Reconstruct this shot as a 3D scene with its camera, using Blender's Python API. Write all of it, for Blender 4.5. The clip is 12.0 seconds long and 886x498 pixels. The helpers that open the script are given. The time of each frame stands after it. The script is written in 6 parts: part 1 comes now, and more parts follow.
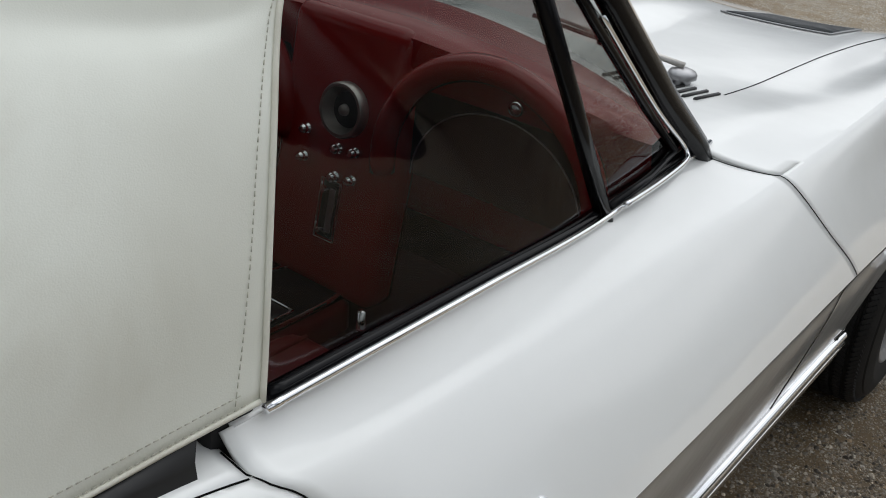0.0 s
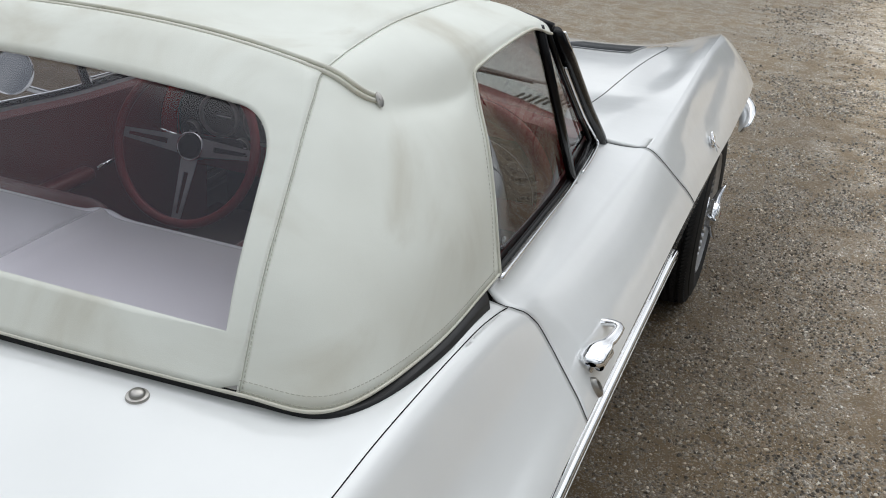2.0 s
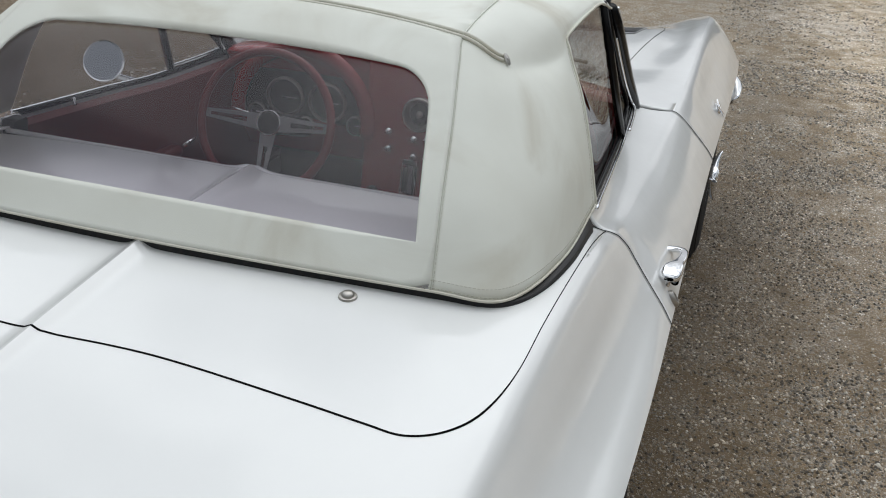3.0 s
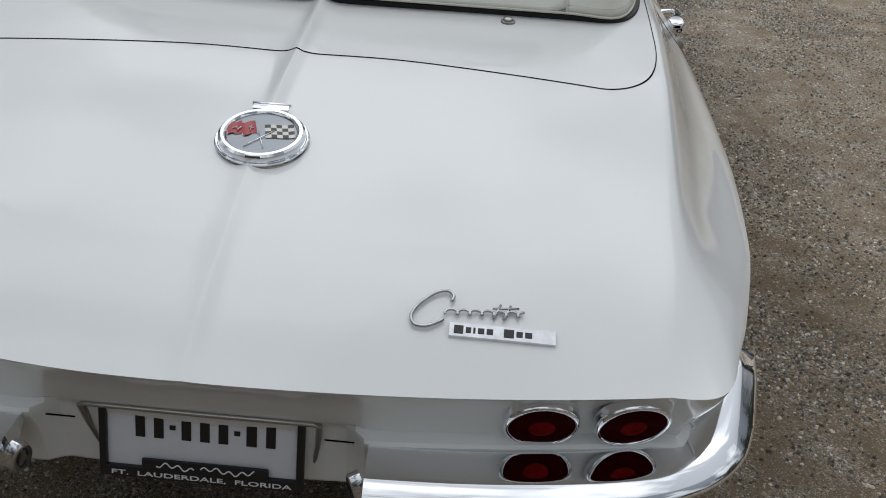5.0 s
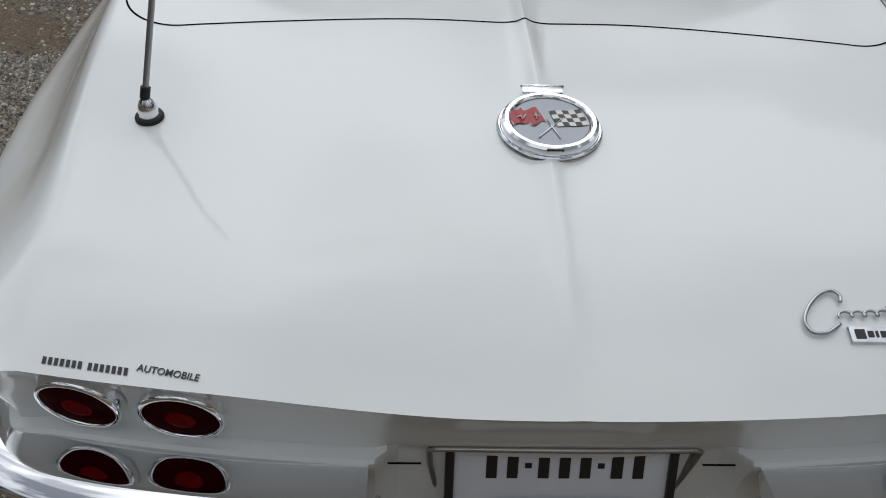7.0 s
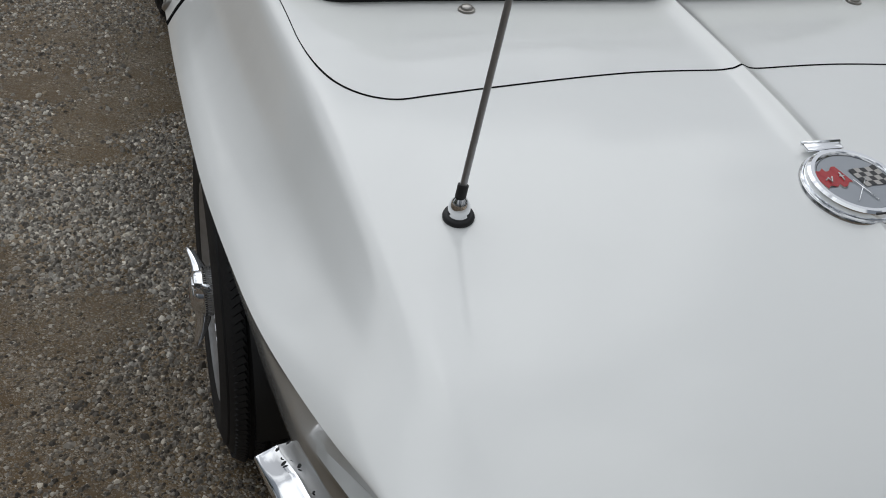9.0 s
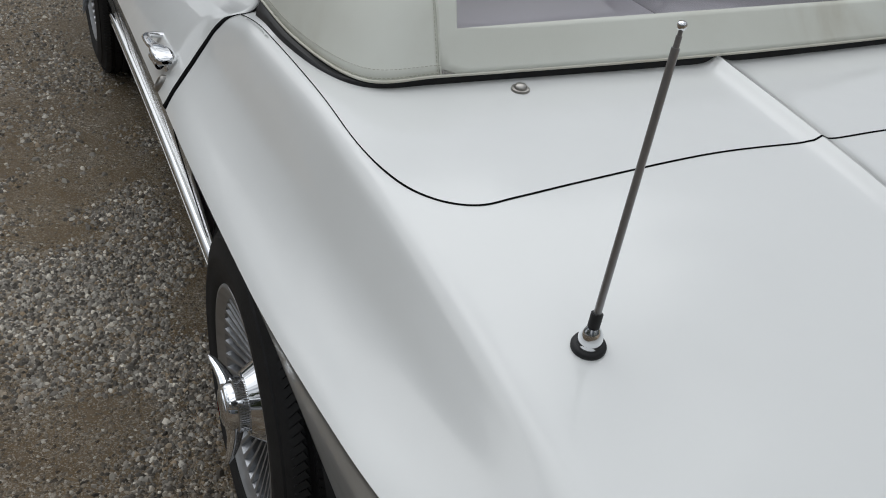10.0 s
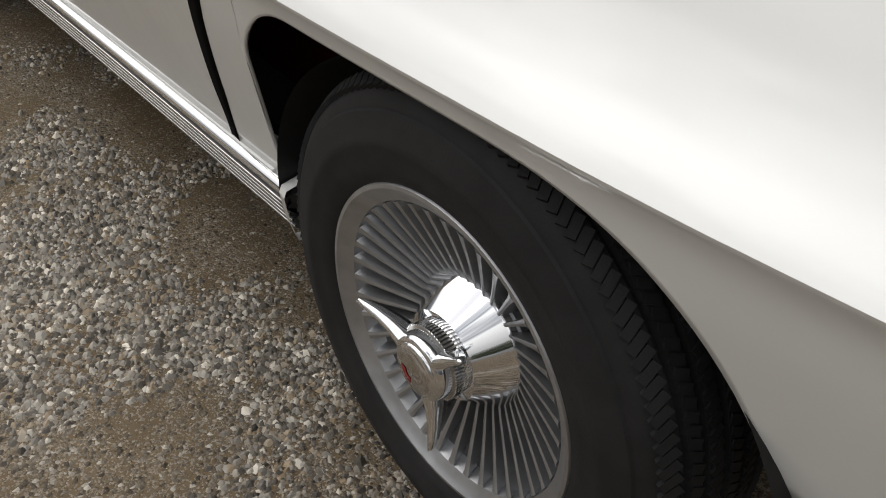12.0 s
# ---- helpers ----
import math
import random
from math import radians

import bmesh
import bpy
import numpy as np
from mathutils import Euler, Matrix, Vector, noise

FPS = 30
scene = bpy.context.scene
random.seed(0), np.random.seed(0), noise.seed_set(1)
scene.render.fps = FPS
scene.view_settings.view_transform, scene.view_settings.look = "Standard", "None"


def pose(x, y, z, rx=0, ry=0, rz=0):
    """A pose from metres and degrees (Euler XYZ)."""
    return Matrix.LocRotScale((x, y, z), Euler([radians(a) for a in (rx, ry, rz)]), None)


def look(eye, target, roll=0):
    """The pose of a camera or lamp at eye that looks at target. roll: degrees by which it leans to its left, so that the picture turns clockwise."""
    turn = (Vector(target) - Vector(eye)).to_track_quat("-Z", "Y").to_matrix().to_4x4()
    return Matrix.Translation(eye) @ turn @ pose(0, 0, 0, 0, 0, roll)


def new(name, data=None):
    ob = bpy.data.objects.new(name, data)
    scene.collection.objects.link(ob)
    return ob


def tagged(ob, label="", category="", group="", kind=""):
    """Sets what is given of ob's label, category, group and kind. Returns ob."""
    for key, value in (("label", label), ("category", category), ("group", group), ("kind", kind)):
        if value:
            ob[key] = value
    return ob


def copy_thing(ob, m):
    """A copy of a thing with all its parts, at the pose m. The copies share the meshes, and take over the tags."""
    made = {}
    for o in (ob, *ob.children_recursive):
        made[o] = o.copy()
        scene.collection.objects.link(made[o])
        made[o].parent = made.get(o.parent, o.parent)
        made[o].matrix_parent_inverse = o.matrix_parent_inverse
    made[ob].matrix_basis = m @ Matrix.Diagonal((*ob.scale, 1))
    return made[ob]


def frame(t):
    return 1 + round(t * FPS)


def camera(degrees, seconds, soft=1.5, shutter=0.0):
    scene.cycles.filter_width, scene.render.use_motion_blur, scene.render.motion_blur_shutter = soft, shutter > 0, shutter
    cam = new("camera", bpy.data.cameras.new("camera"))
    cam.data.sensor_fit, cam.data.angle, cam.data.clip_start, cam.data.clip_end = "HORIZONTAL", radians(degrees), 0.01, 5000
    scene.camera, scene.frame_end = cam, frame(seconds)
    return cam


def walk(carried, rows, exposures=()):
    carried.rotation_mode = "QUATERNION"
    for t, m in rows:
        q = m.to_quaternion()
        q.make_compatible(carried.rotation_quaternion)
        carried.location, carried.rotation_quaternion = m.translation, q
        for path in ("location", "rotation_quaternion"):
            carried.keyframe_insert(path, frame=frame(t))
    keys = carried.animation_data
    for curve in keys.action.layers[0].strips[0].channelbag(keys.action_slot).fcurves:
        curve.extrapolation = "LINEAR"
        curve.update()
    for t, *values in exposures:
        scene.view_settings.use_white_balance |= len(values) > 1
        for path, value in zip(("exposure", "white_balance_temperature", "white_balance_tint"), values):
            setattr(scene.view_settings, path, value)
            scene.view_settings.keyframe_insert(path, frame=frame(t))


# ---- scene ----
cam = camera(47.3, 12.0, soft=1.0)

PATH = [
    (0, (1.163, 0.118, 1.393), (0.153, 1.582, 0.48), 6.6),
    (0.5, (1.247, -0.103, 1.474), (0.371, 1.452, 0.572), 3.1),
    (1, (1.265, -0.381, 1.605), (0.474, 1.218, 0.701), 2.3),
    (1.5, (1.142, -0.629, 1.631), (0.486, 1.042, 0.75), 4.7),
    (2, (1.105, -0.867, 1.634), (0.493, 0.845, 0.801), 4.3),
    (2.5, (1.06, -1.109, 1.649), (0.464, 0.619, 0.836), 3.6),
    (2.7, (1.011, -1.178, 1.648), (0.443, 0.558, 0.831), 3.6),
    (4.3, (0.596, -1.924, 1.555), (0.354, -0.156, 0.652), 2.5),
    (4.5, (0.538, -1.976, 1.54), (0.351, -0.214, 0.611), 3.3),
    (5, (0.362, -2.055, 1.501), (0.303, -0.306, 0.534), 4.1),
    (5.5, (0.235, -2.065, 1.495), (0.213, -0.34, 0.482), 3.9),
    (6, (0.122, -1.992, 1.476), (0.096, -0.285, 0.435), 3.1),
    (6.5, (-0.028, -1.911, 1.468), (-0.022, -0.217, 0.403), 2.6),
    (7, (-0.228, -1.876, 1.462), (-0.113, -0.183, 0.403), 3.1),
    (7.5, (-0.399, -1.807, 1.466), (-0.214, -0.138, 0.38), 1.9),
    (7.7, (-0.464, -1.775, 1.473), (-0.234, -0.123, 0.369), 2.2),
    (9.3, (-1.016, -1.524, 1.499), (-0.411, 0.057, 0.435), 5.9),
    (9.5, (-1.045, -1.483, 1.508), (-0.411, 0.091, 0.451), 6.0),
    (10, (-1.118, -1.303, 1.517), (-0.4, 0.246, 0.474), 4.7),
    (10.5, (-1.263, -1.155, 1.437), (-0.427, 0.358, 0.432), 3.8),
    (11, (-1.35, -1.014, 1.327), (-0.438, 0.436, 0.295), 0.6),
    (11.5, (-1.362, -0.806, 1.194), (-0.418, 0.572, 0.095), -1.0),
    (12, (-1.357, -0.603, 1.132), (-0.389, 0.661, -0.078), -1.5),
]
EXPOSURES = [(0, -.02, 6300, 10), (.5, -.22, 6250, 10), (1, -.37, 6200, 10), (1.25, -.32, 6200, 10), (1.5, -.02, 6200, 10), (2, .08, 6250, 10), (2.5, .06, 6300, 10), (4.5, -.40, 6200, 10),
             (7.5, -.41, 6200, 10), (9.5, -.34, 6300, 10), (10.5, -.24, 6300, 10), (11, -.34, 6350, 10), (11.25, -.14, 6500, 10), (11.5, .06, 6650, 11), (12, .36, 6750, 12)]
walk(cam, [(t, look(eye, target, roll)) for t, eye, target, roll in PATH], EXPOSURES)

# ---------------------------------------------------------------- world and light
SUN_DIR = (0.05, 0.50, 0.865)
world = bpy.data.worlds.new("overcast_sky")
scene.world = world
world.use_nodes = True
wn, wl = world.node_tree.nodes, world.node_tree.links
sky = wn.new("ShaderNodeTexSky")
sky.sky_type, sky.sun_disc = "NISHITA", False
sky.sun_elevation, sky.sun_rotation = math.asin(0.865), math.atan2(0.05, 0.50)
sky.dust_density, sky.air_density, sky.ozone_density = 4.0, 1.0, 1.0
hs = wn.new("ShaderNodeHueSaturation")
hs.inputs["Saturation"].default_value = 0.25
wl.new(sky.outputs[0], hs.inputs["Color"])
tc = wn.new("ShaderNodeTexCoord")
cl = wn.new("ShaderNodeTexNoise")
cl.inputs["Scale"].default_value, cl.inputs["Detail"].default_value = 2.3, 9.0
wl.new(tc.outputs["Generated"], cl.inputs["Vector"])
cr = wn.new("ShaderNodeValToRGB")
cr.color_ramp.elements[0].position, cr.color_ramp.elements[1].position = 0.46, 0.56
cr.color_ramp.elements[0].color, cr.color_ramp.elements[1].color = (3.0, 3.3, 3.7, 1), (12.6, 12.9, 12.9, 1)
wl.new(cl.outputs["Fac"], cr.inputs["Fac"])
mx = wn.new("ShaderNodeMix")
mx.data_type = "RGBA"
mx.inputs["Factor"].default_value = 0.82
wl.new(hs.outputs["Color"], mx.inputs["A"])
wl.new(cr.outputs["Color"], mx.inputs["B"])
# an overcast sky is brightest overhead and dull at the horizon
sep = wn.new("ShaderNodeSeparateXYZ")
wl.new(tc.outputs["Generated"], sep.inputs[0])
fall = wn.new("ShaderNodeMapRange")
fall.interpolation_type = "SMOOTHSTEP"
fall.inputs["From Min"].default_value, fall.inputs["From Max"].default_value = -0.05, 0.85
fall.inputs["To Min"].default_value, fall.inputs["To Max"].default_value = 0.22, 1.24
wl.new(sep.outputs["Z"], fall.inputs["Value"])
dim = wn.new("ShaderNodeMix")
dim.data_type, dim.blend_type = "RGBA", "MULTIPLY"
dim.inputs["Factor"].default_value = 1.0
wl.new(mx.outputs["Result"], dim.inputs["A"])
wl.new(fall.outputs[0], dim.inputs["B"])
# the veiled sun stands ahead of the car: the cloud is brighter on that side
side = wn.new("ShaderNodeMapRange")
side.interpolation_type = "SMOOTHSTEP"
side.inputs["From Min"].default_value, side.inputs["From Max"].default_value = -0.75, 0.75
side.inputs["To Min"].default_value, side.inputs["To Max"].default_value = 0.78, 1.28
wl.new(sep.outputs["Y"], side.inputs["Value"])
lit = wn.new("ShaderNodeMix")
lit.data_type, lit.blend_type = "RGBA", "MULTIPLY"
lit.inputs["Factor"].default_value = 1.0
wl.new(dim.outputs["Result"], lit.inputs["A"])
wl.new(side.outputs[0], lit.inputs["B"])
wl.new(lit.outputs["Result"], wn["Background"].inputs["Color"])
wn["Background"].inputs["Strength"].default_value = 0.094

sun = new("sun", bpy.data.lights.new("sun", "SUN"))
sun.data.energy, sun.data.angle, sun.data.color = 0.7, radians(100), (1.0, 0.97, 0.93)
sun.matrix_world = look(SUN_DIR, (0, 0, 0))


# ---------------------------------------------------------------- materials
def material(name, color, rough=0.5, metal=0.0, coat=0.0, vary=0.0, scale=20.0, bump=0.0, bump_scale=200.0,
             dark=None, spec=0.5, rough_vary=0.0, coat_ior=1.5):
    m = bpy.data.materials.new(name)
    m.use_nodes = True
    n, l = m.node_tree.nodes, m.node_tree.links
    b = n["Principled BSDF"]
    b.inputs["Base Color"].default_value = (*color, 1)
    b.inputs["Roughness"].default_value, b.inputs["Metallic"].default_value = rough, metal
    b.inputs["Coat Weight"].default_value, b.inputs["Coat Roughness"].default_value = coat, 0.045
    b.inputs["Coat IOR"].default_value = coat_ior
    b.inputs["Specular IOR Level"].default_value = spec
    co = n.new("ShaderNodeTexCoord")
    if vary or rough_vary:
        t = n.new("ShaderNodeTexNoise")
        t.inputs["Scale"].default_value, t.inputs["Detail"].default_value = scale, 6.0
        l.new(co.outputs["Object"], t.inputs["Vector"])
        big = n.new("ShaderNodeTexNoise")
        big.inputs["Scale"].default_value, big.inputs["Detail"].default_value = scale / 7, 3.0
        l.new(co.outputs["Object"], big.inputs["Vector"])
        both = n.new("ShaderNodeMath")
        both.operation = "MULTIPLY"
        l.new(t.outputs["Fac"], both.inputs[0]), l.new(big.outputs["Fac"], both.inputs[1])
        r = n.new("ShaderNodeMapRange")
        r.inputs["From Min"].default_value, r.inputs["From Max"].default_value = 0.12, 0.42
        l.new(both.outputs[0], r.inputs["Value"])
        if vary:
            c = n.new("ShaderNodeMix")
            c.data_type = "RGBA"
            c.inputs["A"].default_value = (*(dark or [v * (1 - vary) for v in color]), 1)
            c.inputs["B"].default_value = (*color, 1)
            l.new(r.outputs[0], c.inputs["Factor"]), l.new(c.outputs["Result"], b.inputs["Base Color"])
        if rough_vary:
            q = n.new("ShaderNodeMapRange")
            q.inputs["To Min"].default_value, q.inputs["To Max"].default_value = rough - rough_vary, rough + rough_vary
            l.new(big.outputs["Fac"], q.inputs["Value"]), l.new(q.outputs[0], b.inputs["Roughness"])
    if bump:
        t = n.new("ShaderNodeTexNoise")
        t.inputs["Scale"].default_value, t.inputs["Detail"].default_value = bump_scale, 4.0
        l.new(co.outputs["Object"], t.inputs["Vector"])
        d = n.new("ShaderNodeBump")
        d.inputs["Strength"].default_value, d.inputs["Distance"].default_value = bump, 0.002
        l.new(t.outputs["Fac"], d.inputs["Height"]), l.new(d.outputs["Normal"], b.inputs["Normal"])
    return m


def add_stains(m, color, most):
    """Faint blotches and streaks of dirt, and shallow folds, over a cloth or vinyl."""
    n, l = m.node_tree.nodes, m.node_tree.links
    b = n["Principled BSDF"]
    co, t, r, mix = n.new("ShaderNodeTexCoord"), n.new("ShaderNodeTexNoise"), n.new("ShaderNodeMapRange"), n.new("ShaderNodeMix")
    t.inputs["Scale"].default_value, t.inputs["Detail"].default_value, t.inputs["Distortion"].default_value = 3.2, 9.0, 1.2
    r.interpolation_type = "SMOOTHSTEP"
    r.inputs["From Min"].default_value, r.inputs["From Max"].default_value, r.inputs["To Max"].default_value = 0.50, 0.80, most
    mix.data_type = "RGBA"
    mix.inputs["B"].default_value = (*color, 1)
    l.new(co.outputs["Object"], t.inputs["Vector"]), l.new(t.outputs["Fac"], r.inputs["Value"]), l.new(r.outputs[0], mix.inputs["Factor"])
    l.new(b.inputs["Base Color"].links[0].from_socket, mix.inputs["A"])
    fold, bump = n.new("ShaderNodeTexNoise"), n.new("ShaderNodeBump")
    fold.inputs["Scale"].default_value, fold.inputs["Detail"].default_value = 6.0, 2.0
    bump.inputs["Strength"].default_value, bump.inputs["Distance"].default_value = 0.25, 0.02
    l.new(co.outputs["Object"], fold.inputs["Vector"]), l.new(fold.outputs["Fac"], bump.inputs["Height"])
    fine = b.inputs["Normal"].links[0].from_node
    l.new(bump.outputs["Normal"], fine.inputs["Normal"])
    l.new(mix.outputs["Result"], b.inputs["Base Color"])


PAINT = material("white_paint", (0.80, 0.81, 0.797), 0.32, coat=1.0, vary=0.03, scale=6, rough_vary=0.05, coat_ior=1.5)
CANVAS = material("ivory_vinyl", (0.82, 0.84, 0.772), 0.6, vary=0.16, scale=5, bump=0.12, bump_scale=700, dark=(0.72, 0.73, 0.655))
add_stains(CANVAS, (0.47, 0.43, 0.33), 0.62)


def add_waves(m):
    """Hand-laid fibreglass under old paint: faint waves and orange peel in its gloss."""
    n, l = m.node_tree.nodes, m.node_tree.links
    co, wave, peel = n.new("ShaderNodeTexCoord"), n.new("ShaderNodeTexNoise"), n.new("ShaderNodeTexNoise")
    wave.inputs["Scale"].default_value, wave.inputs["Detail"].default_value = 5.0, 3.0
    peel.inputs["Scale"].default_value, peel.inputs["Detail"].default_value = 260.0, 2.0
    low, fine = n.new("ShaderNodeBump"), n.new("ShaderNodeBump")
    low.inputs["Strength"].default_value, low.inputs["Distance"].default_value = 0.16, 0.012
    fine.inputs["Strength"].default_value, fine.inputs["Distance"].default_value = 0.10, 0.0006
    l.new(co.outputs["Object"], wave.inputs["Vector"]), l.new(co.outputs["Object"], peel.inputs["Vector"])
    l.new(wave.outputs["Fac"], low.inputs["Height"]), l.new(peel.outputs["Fac"], fine.inputs["Height"])
    l.new(low.outputs["Normal"], fine.inputs["Normal"])
    l.new(fine.outputs["Normal"], n["Principled BSDF"].inputs["Coat Normal"])


add_waves(PAINT)
PIPING = material("ivory_piping", (0.77, 0.78, 0.70), 0.65, vary=0.25, scale=12, bump=0.2, bump_scale=700, dark=(0.58, 0.55, 0.46))
CHROME = material("chrome", (0.86, 0.87, 0.89), 0.05, 1.0, rough_vary=0.03, scale=30)
CHROME_WORN = material("worn_chrome", (0.84, 0.85, 0.87), 0.09, 1.0, vary=0.25, scale=60, rough_vary=0.05)
ALLOY = material("cast_aluminium", (0.54, 0.55, 0.57), 0.42, 0.9, vary=0.3, scale=30, rough_vary=0.08)
ALLOY_BRIGHT = material("polished_aluminium", (0.74, 0.73, 0.71), 0.22, 1.0, vary=0.15, scale=40, rough_vary=0.06)
SATIN = material("satin_metal", (0.42, 0.42, 0.43), 0.38, 0.9, vary=0.15, scale=60)
ALLOY_DARK = material("grey_painted_aluminium", (0.20, 0.20, 0.20), 0.5, 0.5, vary=0.3, scale=30)
TYRE = material("tyre_rubber", (0.028, 0.028, 0.029), 0.66, spec=0.22, vary=0.4, scale=25, bump=0.2, bump_scale=300)
RUBBER = material("black_rubber", (0.010, 0.010, 0.011), 0.55, vary=0.3, scale=30)
GAP = material("shut_line", (0.004, 0.004, 0.004), 0.9, spec=0.05)
BLACK_TRIM = material("black_window_trim", (0.006, 0.006, 0.007), 0.14, vary=0.2, spec=0.16)
STITCH = material("stitching", (0.50, 0.49, 0.42), 0.9)
RED = material("red_vinyl", (0.13, 0.005, 0.006), 0.38, vary=0.15, scale=15, bump=0.15, bump_scale=500)
RED_RIM = material("red_wheel_rim", (0.20, 0.008, 0.011), 0.35, vary=0.1)
RED_PAINT = material("red_dash_paint", (0.27, 0.008, 0.009), 0.25, coat=0.5, vary=0.1, scale=12)
SLATE = material("dark_grey_slats", (0.06, 0.065, 0.07), 0.45, 0.3, vary=0.2)
DARK = material("black_vinyl", (0.007, 0.006, 0.006), 0.45, vary=0.2, spec=0.15)
CARPET = material("dark_red_carpet", (0.035, 0.004, 0.004), 0.95, vary=0.4, scale=60)
LENS = material("red_lens", (0.045, 0.003, 0.004), 0.15, spec=0.25, vary=0.5, scale=60)
LENS_CORE = material("red_reflector", (0.22, 0.008, 0.010), 0.18, spec=0.35, vary=0.5, scale=90)
for lens in (LENS, LENS_CORE):
    lens.node_tree.nodes["Principled BSDF"].inputs["IOR"].default_value = 1.03
EMBLEM_GREY = material("grey_enamel", (0.34, 0.36, 0.39), 0.3, 0.4, vary=0.05)
ENAMEL_RED = material("red_enamel", (0.38, 0.02, 0.025), 0.25)
ENAMEL_BLACK = material("black_enamel", (0.012, 0.012, 0.013), 0.3)
ENAMEL_WHITE = material("white_enamel", (0.8, 0.8, 0.8), 0.35)
PLATE_WHITE = material("plate_white", (0.74, 0.75, 0.79), 0.35, vary=0.06, scale=25)
SCRIPT = material("script_chrome", (0.52, 0.53, 0.55), 0.14, 1.0, vary=0.2, scale=60)
STEEL = material("brushed_steel", (0.50, 0.48, 0.45), 0.3, 0.9, vary=0.2, scale=60)


def glass(name, color, rough, clear, base=0.07):
    """A thin pane: clear with a sharp mirror image on it."""
    m = bpy.data.materials.new(name)
    m.use_nodes = True
    n, l = m.node_tree.nodes, m.node_tree.links
    n.remove(n["Principled BSDF"])
    tr, gl, mix, lw = (n.new("ShaderNode" + k) for k in ("BsdfTransparent", "BsdfGlossy", "MixShader", "LayerWeight"))
    tr.inputs["Color"].default_value = (*color, 1)
    gl.inputs["Roughness"].default_value = rough
    lw.inputs["Blend"].default_value = 0.5
    pw, sc = n.new("ShaderNodeMath"), n.new("ShaderNodeMapRange")
    pw.operation = "POWER"
    pw.inputs[1].default_value = 5.0
    sc.inputs["To Min"].default_value, sc.inputs["To Max"].default_value = base, 0.95
    l.new(lw.outputs["Facing"], pw.inputs[0]), l.new(pw.outputs[0], sc.inputs["Value"]), l.new(sc.outputs[0], mix.inputs[0])
    l.new(tr.outputs[0], mix.inputs[1]), l.new(gl.outputs[0], mix.inputs[2])
    if clear < 1:
        df, m2 = n.new("ShaderNodeBsdfDiffuse"), n.new("ShaderNodeMixShader")
        df.inputs["Color"].default_value = (0.52, 0.48, 0.55, 1)
        m2.inputs[0].default_value = clear
        l.new(df.outputs[0], m2.inputs[1]), l.new(mix.outputs[0], m2.inputs[2])
        mix = m2
    l.new(mix.outputs[0], n["Material Output"].inputs["Surface"])
    return m


GLASS = glass("side_glass", (0.54, 0.55, 0.535), 0.0, 1.0, 0.012)
VINYL_PANE = glass("clear_vinyl", (0.97, 0.94, 1.0), 0.10, 0.955, 0.05)
LAMP_GLASS = glass("lamp_glass", (0.9, 0.9, 0.9), 0.0, 1.0)


# ---------------------------------------------------------------- mesh helpers
def tab(*pairs):
    """A smooth monotone curve through (x, value) pairs."""
    xs, ys = np.array(pairs[0::2], float), np.array(pairs[1::2], float)
    h, d = np.diff(xs), np.diff(ys) / np.diff(xs)
    m = np.zeros(len(xs))
    m[0], m[-1] = d[0], d[-1]
    for i in range(1, len(xs) - 1):
        if d[i - 1] * d[i] > 0:
            a, b = 2 * h[i] + h[i - 1], h[i] + 2 * h[i - 1]
            m[i] = (a + b) / (a / d[i - 1] + b / d[i])

    def f(x):
        x = np.clip(x, xs[0], xs[-1])
        i = np.clip(np.searchsorted(xs, x) - 1, 0, len(h) - 1)
        t = (x - xs[i]) / h[i]
        return ((1 + 2 * t) * (1 - t) ** 2 * ys[i] + t * (1 - t) ** 2 * h[i] * m[i]
                + t * t * (3 - 2 * t) * ys[i + 1] + t * t * (t - 1) * h[i] * m[i + 1])
    return f


def tab3(*rows):
    """Three such curves: rows of (v, (x, y, z))."""
    fs = [tab(*[w for v, p in rows for w in (v, p[k])]) for k in range(3)]
    return lambda v: np.array([f(v) for f in fs])


def step(a, b, x):
    t = min(1.0, max(0.0, (x - a) / (b - a)))
    return t * t * (3 - 2 * t)


def mesh_of(name, verts, faces, mat, smooth=True):
    me = bpy.data.meshes.new(name)
    me.from_pydata([tuple(map(float, v)) for v in verts], [], faces)
    me.materials.append(mat)
    if smooth:
        me.polygons.foreach_set("use_smooth", [True] * len(me.polygons))
    me.update()
    return me


def part(name, bm, mat, parent=None, label="", smooth=True, sharp=40):
    """Links a bmesh, or (verts, faces), as one mesh object under parent."""
    if isinstance(bm, tuple):
        me = mesh_of(name, bm[0], bm[1], mat, smooth)
    else:
        me = bpy.data.meshes.new(name)
        bm.to_mesh(me), bm.free()
        me.materials.append(mat)
        if smooth:
            me.polygons.foreach_set("use_smooth", [True] * len(me.polygons))
    if smooth and sharp:
        me.set_sharp_from_angle(angle=radians(sharp))
    ob = new(name, me)
    if parent:
        ob.parent = parent
    if label:
        tagged(ob, label)
    return ob


def grid(points):
    """Verts and faces of a rectangular array of points."""
    a = np.asarray(points, float)
    r, c = a.shape[:2]
    f = [(i * c + j, i * c + j + 1, (i + 1) * c + j + 1, (i + 1) * c + j) for i in range(r - 1) for j in range(c - 1)]
    return a.reshape(-1, 3), f


